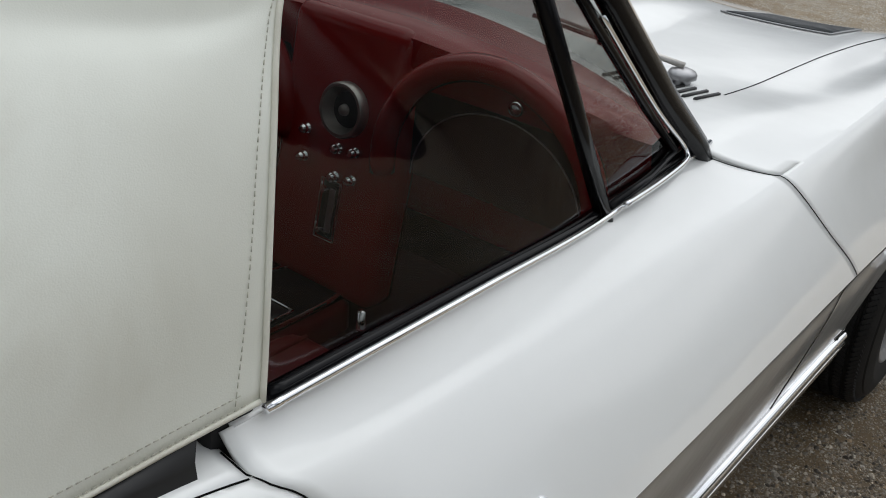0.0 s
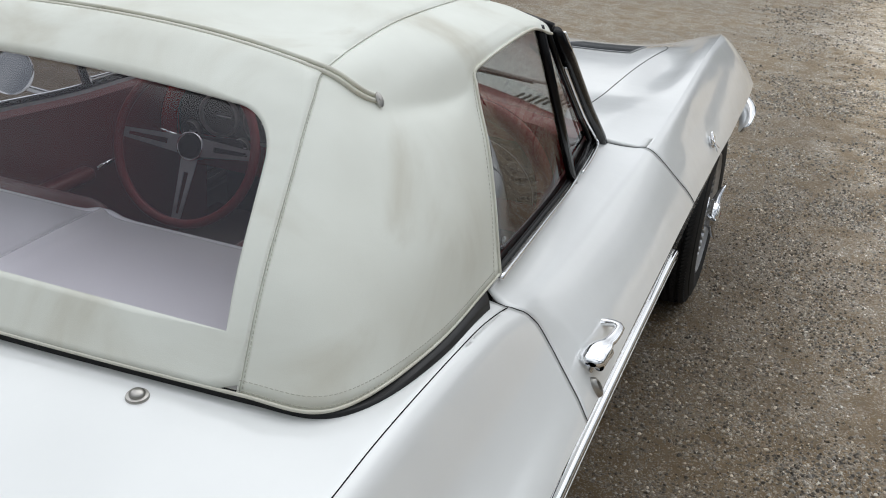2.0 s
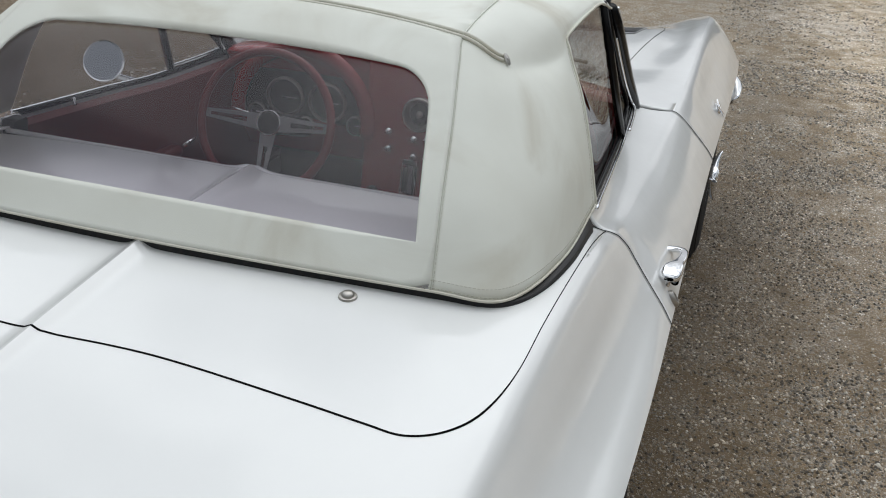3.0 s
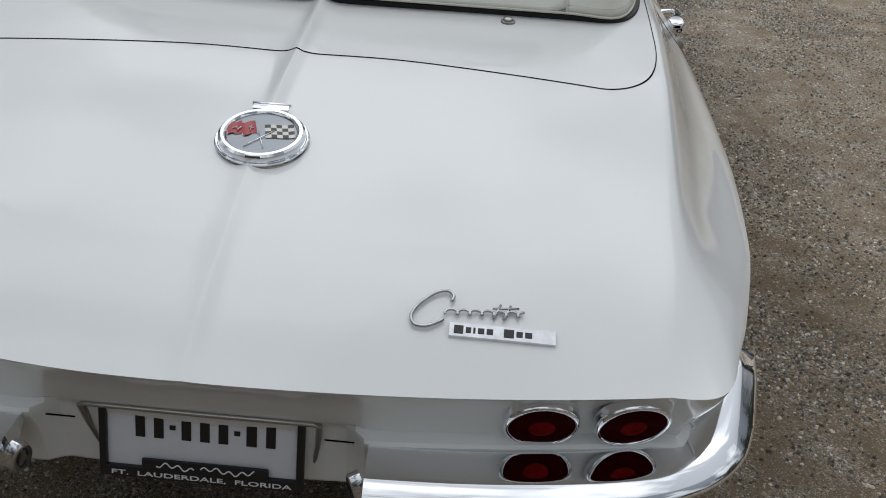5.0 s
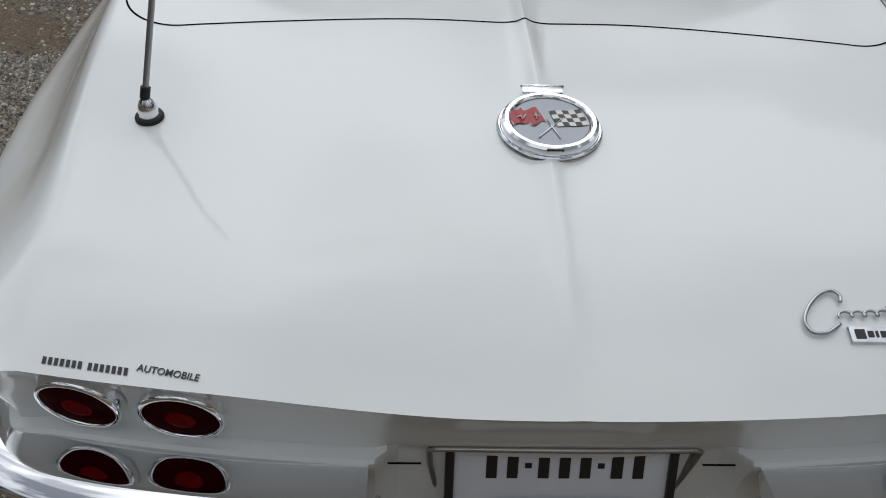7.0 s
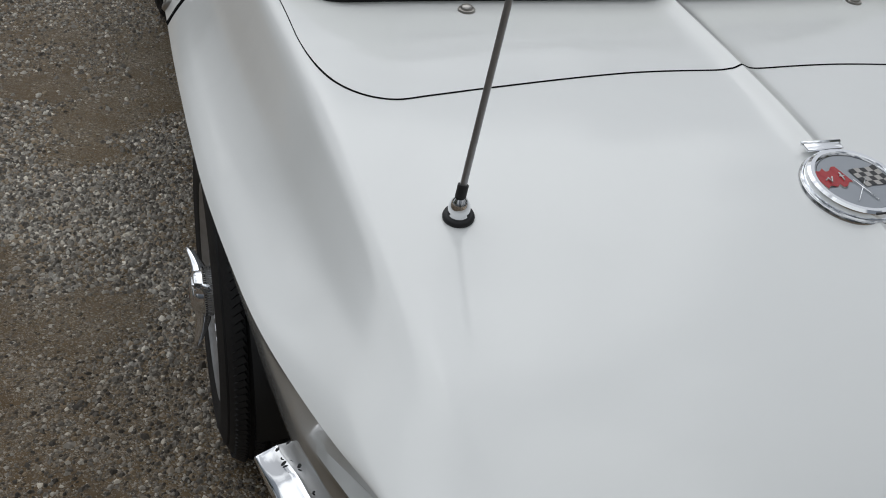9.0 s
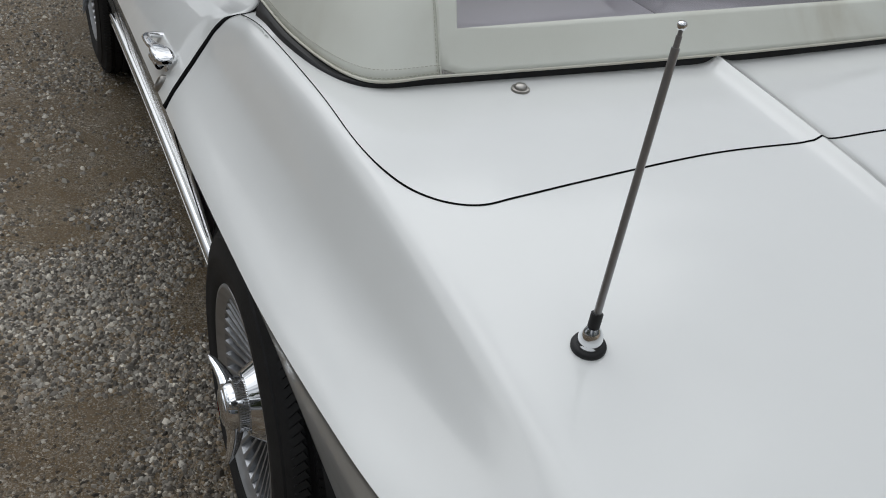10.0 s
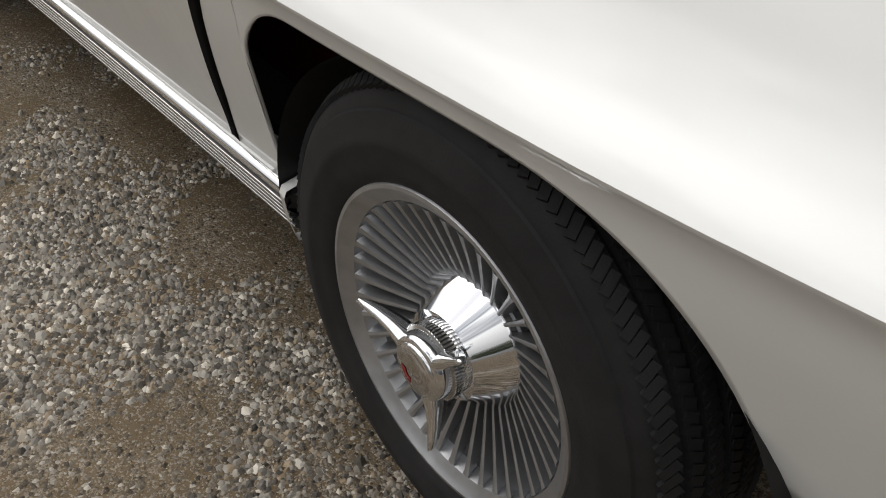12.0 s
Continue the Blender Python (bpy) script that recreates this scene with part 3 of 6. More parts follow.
DECK_Q = spread(0, .07, 12) + spread(.07, 1, 44)[1:]


def tail_panel(m=30):
    """The panel under the tail's lip, from the middle to the corner."""
    lip = [deck_point(-.95, q, deck_z) for q in DECK_Q] + [side_point(-.95, t) for t in spread(0, 1, 30)[1:]]
    out = []
    for i, p in enumerate(lip):
        a, b = Vector(lip[max(i - 1, 0)]), Vector(lip[min(i + 1, len(lip) - 1)])
        t = (b - a).normalized()
        inward = Vector((-t.y, t.x, 0)).normalized() if i else Vector((0, 1, 0))
        if i == len(lip) - 1:
            inward = Vector((-1, 0.0, 0))
        w = step(.212, .246, p[0])
        row = []
        bottom = .47
        for j in range(m + 1):
            d = DROPS[j] if j < len(DROPS) else .2 + (p[2] - bottom - .2) * (j - len(DROPS) + 1) / (m - len(DROPS) + 1)
            inset = INSET_MIDDLE(d) * (1 - w) + INSET_TAIL(d) * w
            inset += (INSET_CORNER(d) - inset) * step(.60, .70, p[0])
            q = Vector(p) + inward * float(inset)
            row.append((max(q.x, 0), q.y, p[2] - d))
        out.append(row)
    return grid(out)


SHELL = []


def skin(name, pieces, parent, label="", thick=.005, flip=False):
    """A body panel: welded pieces, with thickness inwards."""
    bm = merged(*pieces, flip=flip)
    verts = [v.co.copy() for v in bm.verts]
    bm.verts.index_update()
    SHELL.append((verts, [[v.index for v in f.verts] for f in bm.faces]))
    ob = part(name, bm, PAINT, parent, label, sharp=18)
    mod = ob.modifiers.new("thickness", "SOLIDIFY")
    mod.thickness, mod.offset = thick, -1
    return ob


car = tagged(new("sports_car"), "white two-seat convertible sports car with ivory soft top, parked on gravel", "car")

# tail, deck and rear fenders
rear_s = stations(-.95, .551, 120)
deck_half = grid(rows_of(rear_s, lambda s: [deck_point(s, q, deck_z) for q in DECK_Q]))
keep = [f for f in deck_half[1] if not (np.mean([deck_half[0][i][1] for i in f]) > .455 and np.mean([deck_half[0][i][0] for i in f]) < .655)]
deck_half = (deck_half[0], keep)
fender_half = grid(rows_of(rear_s, lambda s: [side_point(s, t) for t in spread(0, 1, 30)]))
flank_half = flank(rear_s)
tail_half = tail_panel()
halves = [deck_half, fender_half, flank_half, tail_half]


def lifted(piece):
    """The tail's lip stands a little higher on the left."""
    verts = [(x, y, z + .014 * step(-.62, -.93, y) * step(-.10, -.45, x) * step(.615, .690, z)) for x, y, z in piece[0]]
    return verts, piece[1]


body = skin("rear_body", halves + [lifted(mirror(h)) for h in halves], car, "glossy white tail, rear deck and rear fenders")

# nose, hood and front fenders
front_s = stations(1.615, 3.40, 100)
hood_half = grid(rows_of(front_s, lambda s: [deck_point(s, q, hood_z) for q in spread(0, 1, 40)]))
ff_half = grid(rows_of(front_s, lambda s: [side_point(s, t) for t in spread(0, 1, 26)]))
fl_half = flank(front_s)
nose_rows = []
for i, p in enumerate([deck_point(3.40, q, hood_z) for q in spread(0, 1, 40)] + [side_point(3.40, t) for t in spread(0, 1, 26)[1:]]):
    nose_rows.append([(p[0] * (1 - .06 * j / 6), p[1] - .05 * j / 6, p[2] - .3 * j / 6) for j in range(7)])
nose_half = grid(nose_rows)
halves = [hood_half, ff_half, fl_half, nose_half]
front = skin("front_body", halves + [mirror(h) for h in halves], car, "glossy white hood and front fenders")


# doors
def door(sign):
    ss = spread(.551, 1.615, 60)

    def shoulder(s):
        a = Vector((belt_x(s), s + lean(s, .88), belt_z(s)))
        b = Vector(side_point(s, 0))
        out = []
        for q in spread(0, 1, 14):
            p = a.lerp(b, q)
            p.z += -.005 * math.sin(math.pi * q) * (1 - .5 * step(1.2, 1.6, s))
            out.append(p)
        return out
    inner = rows_of(ss, lambda s: [(belt_x(s) - .01, s, belt_z(s) - .06), (belt_x(s) - .012, s, belt_z(s) - .004), (belt_x(s), s, belt_z(s))])
    pieces = [grid(inner), grid(rows_of(ss, shoulder)), grid(rows_of(ss, lambda s: [side_point(s, t) for t in spread(0, 1, 30)])), flank(ss)]
    if sign < 0:
        pieces = [mirror(p) for p in pieces]
    return skin("door", pieces, car, "glossy white door with a chrome handle")


door_right, door_left = door(1), door(-1)


# ---------------------------------------------------------------- projection on the finished skin
from mathutils.bvhtree import BVHTree

allv, allf = [], []
for verts, faces in SHELL:
    allf += [[i + len(allv) for i in f] for f in faces]
    allv += verts
TREE = BVHTree.FromPolygons(allv, allf)


def drop(x, y, z=1.2, way=(0, 0, -1)):
    """The body's skin below a place, and its normal."""
    p, n, _, _ = TREE.ray_cast(Vector((x, y, z)), Vector(way))
    if p is None:
        p, n, _, _ = TREE.find_nearest(Vector((x, y, .85)))
    return p, (n if n.dot(Vector(way)) < 0 else -n)


def beside(sign, y, z):
    p, n, _, _ = TREE.ray_cast(Vector((sign * 1.3, y, z)), Vector((-sign, 0, 0)))
    if p is None:
        p, n, _, _ = TREE.find_nearest(Vector((sign * .87, y, z)))
    return p, (n if n.x * sign > 0 else -n)


def seam(name, hits, width, parent, mat=None):
    """A shut line: a narrow dark strip that follows the skin, dished in the middle."""
    verts, faces = [], []
    for i, (p, n) in enumerate(hits):
        t = (hits[min(i + 1, len(hits) - 1)][0] - hits[max(i - 1, 0)][0]).normalized()
        b = t.cross(n).normalized() * (width(p) if callable(width) else width) / 2
        verts += [p + b - n * .0005, p + b + n * .0009, p + n * .0003, p - b + n * .0009, p - b - n * .0005]
    for i in range(len(hits) - 1):
        for k in range(4):
            faces.append((i * 5 + k, i * 5 + k + 1, i * 5 + k + 6, i * 5 + k + 5))
    return part(name, (verts, faces), mat or GAP, parent, sharp=0)


# shut lines: rear lid, doors, hood
line = smooth_line([(*q, 0) for q in [(0, -.235), (.012, -.235), (.045, -.229), (.2, -.226), (.42, -.247), (.53, -.258), (.590, -.260), (.640, -.230), (.674, -.172), (.693, -.07), (.699, .08), (.708, .3), (.717, .48), (.722, .536)]], 14)
for sign in (1, -1):
    seam("deck_seam", [drop(sign * p[0], p[1]) for p in line], lambda p: .0034 - .0019 * step(-.20, -.05, p.y), body)
    hits = [drop(sign * x, .551 + lean(.551, .88) - .002) for x in (.688, .694, .70, .706, .712, .717)]
    hits += [beside(sign, side_point(.551, t)[1], side_point(.551, t)[2]) for t in spread(.05, 1, 30)]
    z0 = crease_z(.551)
    hits += [beside(sign, .551 + lean(.551, z), z) for z in spread(z0 - .004, .345, 40)]
    seam("door_seam", hits, (lambda p: .020 - .016 * step(.845, .872, p.z) + .014 * step(.71, .68, p.z) - .012 * step(.45, .36, p.z)) if sign < 0 else .0014, door_right if sign > 0 else door_left)
    hits = [drop(sign * x, 1.615 - .075 * max(0, (crest_x(1.615) - x) / (crest_x(1.615) - .645)) ** .8) for x in spread(.650, crest_x(1.615), 14)]
    hits += [beside(sign, side_point(1.615, t)[1], side_point(1.615, t)[2]) for t in spread(.05, 1, 30)]
    hits += [beside(sign, 1.615 + lean(1.615, z), z) for z in spread(crease_z(1.615) - .004, .345, 30)]
    seam("door_seam", hits, .0013, door_right if sign > 0 else door_left)
    seam("hood_seam", [drop(sign * p[0], p[1]) for p in smooth_line([(*q, 0) for q in [(.534, 1.872), (.542, 2.05), (.556, 2.28), (.572, 2.5), (.588, 2.72), (.589, 2.80), (.575, 2.87), (.52, 2.93), (.2, 2.98), (0, 2.985)]], 10)], .0022, front)


# ---------------------------------------------------------------- soft top
top_mid = tab3((0, (0, .038, .925)), (.25, (0, .138, 1.036)), (.5, (0, .266, 1.132)), (.8, (0, .405, 1.229)), (1.0, (0, .485, 1.261)),
               (1.4, (0, .72, 1.284)), (1.8, (0, .95, 1.280)), (2.1, (0, 1.12, 1.258)))
top_seam = tab3((0, (.514, .061, .921)), (.25, (.499, .140, 1.030)), (.5, (.478, .248, 1.128)), (.8, (.450, .366, 1.213)), (1.0, (.438, .426, 1.244)),
                (1.4, (.440, .70, 1.272)), (1.8, (.450, .945, 1.268)), (2.1, (.46, 1.105, 1.243)))
top_corner = tab3((0, (.632, .100, .911)), (.25, (.600, .196, 1.026)), (.5, (.561, .308, 1.116)), (.8, (.528, .404, 1.176)), (1.0, (.510, .462, 1.202)),
                  (1.4, (.522, .70, 1.252)), (1.8, (.540, .945, 1.256)), (2.1, (.55, 1.09, 1.230)))
top_side = tab3((0, (.684, .300, .911)), (.25, (.664, .406, 1.015)), (.5, (.621, .487, 1.107)), (.8, (.583, .567, 1.160)), (1.0, (.566, .607, 1.177)),
                (1.4, (.563, .705, 1.225)), (1.8, (.580, .945, 1.245)), (2.1, (.59, 1.075, 1.220)))
top_edge = tab3((0, (.689, .580, .909)), (.25, (.664, .606, 1.005)), (.5, (.631, .640, 1.100)), (.8, (.598, .673, 1.160)), (1.0, (.586, .687, 1.184)),
                (1.4, (.575, .706, 1.205)), (1.8, (.595, .945, 1.232)), (2.1, (.606, 1.065, 1.205)))


def top_point(u, v):
    """u: 0 at the middle, 1 at the seam, 4 at the free edge; v: 0 at the base, 1 at the rear bow, 2.1 at the windscreen."""
    a, b, c, d, e = (np.array(f(v)) for f in (top_mid, top_seam, top_corner, top_side, top_edge))
    if u <= 1:
        p = a + (b - a) * u
        p[2] = a[2] + (b[2] - a[2]) * u ** 2.4
        p[1] = a[1] + (b[1] - a[1]) * u ** 2
        return p
    k = [a, b, c, d, e, e + (e - d) * .3]
    i = min(int(u), 3)
    t = u - i
    p0, p1, p2, p3 = k[i - 1], k[i], k[i + 1], k[i + 2]
    if i == 1:
        p0 = b - (b - a) * .35
    corner = step(3.55, 4, u) * step(.11, 0, v)
    if corner:
        for q in (p0, p1, p2, p3):
            q += corner * np.array((.002, -.003, .000))
    slack = .0022 * noise.noise((u * 1.7, v * 3.1, 2)) * min(1.0, v * 4) * step(0, .6, 4 - u)
    return slack * np.array((.5, -.5, .5)) + .5 * (2 * p1 + (p2 - p0) * t + (2 * p0 - 5 * p1 + 4 * p2 - p3) * t * t + (3 * p1 - p0 - 3 * p2 + p3) * t ** 3)


soft_top = part("soft_top", merged(*[h for q in (grid([[top_point(u, v) for u in spread(1, 4, 46)] for v in spread(0, 2.1, 70)]),
                                               grid([[top_point(u, v) for u in spread(0, 1, 14)] for v in spread(1, 2.1, 36)])) for h in (q, mirror(q))]), CANVAS, car,
                "ivory vinyl soft top, slightly stained, with stitched seams", sharp=50)
mod = soft_top.modifiers.new("thickness", "SOLIDIFY")
mod.thickness, mod.offset = .004, -1

# rear panel with the clear window let into it
WIN_LOW, WIN_HIGH, WIN_HALF, WIN_ROUND = .135, .705, .940, .16


def window_outline(n=10):
    pts = []
    hw = lambda v: WIN_HALF - .03 * v
    for i in range(26):
        pts.append((-WIN_HALF + 2 * WIN_HALF * i / 25, WIN_LOW))
    for i in range(1, 14):
        pts.append((hw(i / 14), WIN_LOW + (WIN_HIGH - WIN_ROUND - WIN_LOW) * i / 14))
    for i in range(n + 1):
        w = math.pi / 2 * i / n
        pts.append((hw(1) - WIN_ROUND * .95 * (1 - math.cos(w)), WIN_HIGH - WIN_ROUND + WIN_ROUND * math.sin(w)))
    a = pts[-1][0]
    for i in range(1, 25):
        pts.append((a - 2 * a * i / 25, WIN_HIGH))
    for i in range(n + 1):
        w = math.pi / 2 * (1 - i / n)
        pts.append((-hw(1) + WIN_ROUND * .95 * (1 - math.cos(w)), WIN_HIGH - WIN_ROUND + WIN_ROUND * math.sin(w)))
    for i in range(13, 0, -1):
        pts.append((-hw(i / 14), WIN_LOW + (WIN_HIGH - WIN_ROUND - WIN_LOW) * i / 14))
    return pts


def on_panel(q, v, lift=0.0):
    p = top_point(abs(q), v)
    return Vector((p[0] * (1 if q >= 0 else -1), p[1] - lift * .7, p[2] + lift * .7))


outline = window_outline()
outer = []
for q, v in outline:
    c = (0, (WIN_LOW + WIN_HIGH) / 2)
    dq, dv = q - c[0], v - c[1]
    k = min((1 / abs(dq) if dq else 9), ((1.0 - c[1]) / dv if dv > 0 else (c[1] / -dv if dv < 0 else 9)))
    outer.append((c[0] + dq * k, c[1] + dv * k))
ring = [[on_panel(a[0] + (b[0] - a[0]) * t, a[1] + (b[1] - a[1]) * t) for t in spread(0, 1, 9)] for a, b in zip(outline + outline[:1], outer + outer[:1])]
panel = part("rear_panel", merged(grid(ring), flip=True), CANVAS, soft_top, "ivory vinyl panel round the rear window", sharp=50)
mod = panel.modifiers.new("thickness", "SOLIDIFY")
mod.thickness, mod.offset = .004, -1
c = (0, (WIN_LOW + WIN_HIGH) / 2)
pane_rings = [[on_panel(c[0] + (q - c[0]) * k, c[1] + (v - c[1]) * k, -.002) for q, v in outline + outline[:1]]
              for k in (1.012, .97, .9, .8, .65, .5, .3, .12, .01)]
pane = part("rear_window", merged(grid(pane_rings), flip=True), VINYL_PANE, soft_top, "clear flexible vinyl rear window", sharp=0)
pane.visible_shadow = False
lift_line = lambda pts, r, name, mat=STITCH: part(name, tube(pts, r, 6), mat, soft_top, sharp=0)
grow = lambda k: [on_panel(c[0] + (q - c[0]) * k, c[1] + (v - c[1]) * (1 + (k - 1) * 1.4), .0008) for q, v in outline + outline[:1]]


def stitches(points, name, length=.0045, gap=.0025, r=.0005, mat=STITCH):
    """A row of single stitches along a line, joined."""
    pts = [Vector(p) for p in points]
    verts, faces, run, on, left = [], [], [pts[0]], True, length
    for a, b in zip(pts, pts[1:]):
        d, at = (b - a).length, 0.0
        while d - at > left:
            at += left
            q = a.lerp(b, at / d)
            if on:
                v, f = tube([run[0], q], r, 4)
                faces += [tuple(i + len(verts) for i in g) for g in f]
                verts += v
            run, on = [q], not on
            left = length if on else gap
        left -= d - at
    return part(name, (verts, faces), mat, soft_top, sharp=0)


stitches(grow(1.02), "stitching")
for sign in (1, -1):
    flipx = lambda pts: [Vector((sign * p[0], p[1], p[2])) for p in pts]
    up = Vector((0, -.5, .8)) * .0012
    # seam up the rear corner, doubled edge, and its stitches
    part("top_seam", tube([p + up for p in flipx([top_point(1.0, v) for v in spread(0, 1, 40)])], .0016, 6), CANVAS, soft_top, sharp=0)
    stitches([p + up * 1.2 for p in flipx([top_point(1.035, v) for v in spread(0, 1, 60)])], "stitching")
    # seam along the roof
    part("top_seam", tube([p + Vector((0, 0, .001)) for p in flipx([top_point(1.0, v) for v in spread(1, 2.1, 40)])], .0016, 6), CANVAS, soft_top, sharp=0)
    # hem and piping along the base and up the side opening
    base_line = flipx([top_point(u, .0) for u in spread(0, 4, 90)])
    part("hem_piping", tube([p + Vector((0, -.002, .001)) for p in base_line], .0025, 8), PIPING, soft_top, "ivory piping along the hem", sharp=0)
    stitches([p + Vector((sign * .001, -.003, .0)) for p in flipx([top_point(u, .035) for u in spread(0, 3.9, 160)])], "stitching")
    stitches([p + Vector((sign * .001, -.003, .0)) for p in flipx([top_point(u, .012) for u in spread(0, 3.95, 160)])], "stitching")
    edge_line = flipx([top_point(4, v) for v in spread(0, 2.1, 70)])
    part("edge_piping", tube([p + Vector((sign * .001, 0, 0)) for p in edge_line], .0028, 8), PIPING, soft_top, "ivory piping along the window opening", sharp=0)
    stitches([p + Vector((sign * .0012, 0, 0)) for p in flipx([top_point(3.86, v) for v in spread(.02, 1.36, 90)])], "stitching")
    # black seal between the hem and the deck
    seal = []
    for i, p in enumerate(base_line):
        w = step(26, 62, i)
        g, _ = drop(p.x + sign * .010 * w, p.y + .006 * (1 - w))
        seal.append([(p.x, p.y + .010, p.z - .002), (p.x + sign * (.002 + .008 * w), p.y + .005 * (1 - w), min(p.z - .004, g.z + .014)),
                     (p.x + sign * (.003 + .008 * w), p.y + .006 * (1 - w), g.z + .007 * w + .001), (p.x + sign * (.003 + .010 * w), p.y + .006 * (1 - w), g.z - .002)])
    k = grid(seal[: 83])
    # added black block hides the red trim and reads as the shaded gap
    part("gap_filler", box((.040, .050, .050), (sign * .664, .556, .874), .008), RUBBER, soft_top, "black block filling the dark gap at the rear of the side window")
    part("black_seal", merged(k, flip=sign < 0), RUBBER, soft_top, "black rubber seal under the hem", sharp=0)
    # strip over the rear bow with its end cap
    bow = flipx([top_point(u, 1.0) for u in spread(0, 2, 40)])
    for off in (-.006, .006):
        part("bow_piping", tube([p + Vector((0, off, .003 + off * .3)) for p in bow], .0036, 8), PIPING, soft_top, "ivory piping over the rear bow", sharp=0)
    tip = bow[-1]
    cap = part("piping_end", lathe([(0, .0035), (.004, .003), (.0062, .0018), (.0065, 0)], 16, Matrix.Translation(tip + Vector((sign * .004, -.004, .003))) @
                                   Vector((sign * .75, -.35, .55)).to_track_quat("Z", "Y").to_matrix().to_4x4() @ Matrix.Diagonal((1, 1.9, 1, 1))), STEEL, soft_top, "tarnished metal end cap")
    part("screw", lathe([(0, .0048), (.0022, .0045), (.003, .003)], 10, Matrix.Translation(tip + Vector((sign * .004, -.004, .003))) @
                        Vector((sign * .75, -.35, .55)).to_track_quat("Z", "Y").to_matrix().to_4x4()), STEEL, cap)


# ---------------------------------------------------------------- windows, windscreen, belt trim
header = [Vector((x, 1.13 - .02 * (x / .6) ** 2, 1.252 - .05 * (abs(x) / .6) ** 2.5)) for x in spread(-.595, .595, 31)]
cowl = [Vector((x, 1.76 - .20 * (abs(x) / .63) ** 2.3, .862)) for x in spread(-.63, .63, 31)]
screen = grid([[h.lerp(k, t) + Vector((0, .02, .03)) * math.sin(math.pi * t) * (1 - (abs(k.x) / .63) ** 6) - Vector((0, .02, .012)) * (abs(k.x) / .63) ** 6 for h, k in zip(header, cowl)] for t in spread(0, 1, 12)])
windscreen = part("windscreen", screen, GLASS, car, "curved clear windscreen", sharp=0)
windscreen.visible_shadow = False
part("windscreen_frame", tube(header, .014, 8), BLACK_TRIM, windscreen, sharp=0)
part("windscreen_frame", tube([p + Vector((0, 0, -.004)) for p in cowl[2:-2]], .010, 8), CHROME, windscreen, "chrome windscreen moulding", sharp=0)
for sign in (1, -1):
    X = lambda p: Vector((sign * p[0], p[1], p[2]))
    corner, rear_top = Vector(top_point(4, 0)), Vector(top_point(4, 1.33))
    apex, post = Vector((.592, 1.020, 1.222)), Vector((.655, 1.21, .860))
    pbase = Vector((.630, 1.53, .866))
    belt = [Vector((belt_x(s) - .012, s, belt_z(s) + .002)) for s in spread(.575, 1.20, 26)]
    roof_edge = [Vector(top_point(4, v)) - Vector((.006, 0, 0)) for v in spread(.0, 1.8, 26)]
    # quarter of the opening: from the top's free edge to the belt line
    rows = [[X(a.lerp(b, t)) for t in spread(0, 1, 8)] for a, b in zip(roof_edge + [apex], belt + [post])]
    pane = part("door_glass", merged(grid(rows), flip=sign > 0), GLASS, door_right if sign > 0 else door_left, "clear wound-up side window", sharp=0)
    pane.visible_shadow = False
    rows = [[X(a.lerp(b, t)) for t in spread(0, 1, 8)] for a, b in zip([apex.lerp(Vector((.597, 1.10, 1.200)), q) for q in spread(0, 1, 8)], [post.lerp(pbase, q) - Vector((.01, 0, 0)) for q in spread(0, 1, 8)])]
    vent = part("vent_glass", merged(grid(rows), flip=sign > 0), GLASS, door_right if sign > 0 else door_left, "small clear vent window", sharp=0)
    vent.visible_shadow = False
    host = door_right if sign > 0 else door_left
    part("vent_post", tube([X(apex), X(apex.lerp(post, .5)), X(post + Vector((0, .004, -.012)))], .0115, 10, squash=.8), BLACK_TRIM, host, "black vent window post", sharp=0)
    part("pillar", tube([X((.599, 1.130, 1.194)), X((.606, 1.214, 1.127)), X((.620, 1.395, .972)), X((.632, 1.525, .871)), X((.640, 1.56, .825))], lambda t: .013 + .007 * min(1, t * 3), 10, squash=1.2), BLACK_TRIM, windscreen, "black windscreen pillar", sharp=0)
    part("pillar_trim", tube([X((.611, 1.152, 1.192)), X((.620, 1.231, 1.124)), X((.634, 1.412, .969)), X((.645, 1.545, .866)), X((.648, 1.56, .84))], .0032, 8), CHROME, windscreen, "chrome pillar moulding", sharp=0)
    part("vent_frame", tube([X((.597, 1.077, 1.199)), X((.606, 1.178, 1.107)), X((.619, 1.350, .963)), X((.628, 1.460, .877)), X((.640, 1.36, .863)), X((.65, 1.23, .862))], .007, 8), BLACK_TRIM, host, sharp=0)
    part("vent_latch", box((.010, .018, .026), X((.604, 1.218, 1.082)), .003), CHROME, host, "small chrome latch")
    part("vent_moulding", tube(smooth_line([X((.610, 1.193, 1.110)), X((.625, 1.36, .968)), X((.635, 1.453, .897)), X((.642, 1.470, .877)), X((.652, 1.45, .869)), X((.661, 1.35, .867)), X((.667, 1.24, .869))], 6), .0045, 6), CHROME, host, "chrome edge of the vent window", sharp=0)
    # belt moulding: black channel and chrome strip
    line_in = [X((belt_x(s) - .008, s, belt_z(s) + .003)) for s in spread(.595, 1.56, 50)]
    part("belt_channel", tube(line_in, .0075, 8), BLACK_TRIM, host, "black rubber glass channel", sharp=0)
    line_out = [X((belt_x(s) + .006, s, belt_z(s) + .004)) for s in spread(.580, 1.58, 50)]
    part("belt_moulding", tube(line_out, .0046, 8), CHROME, host, "thin chrome belt moulding", sharp=0)


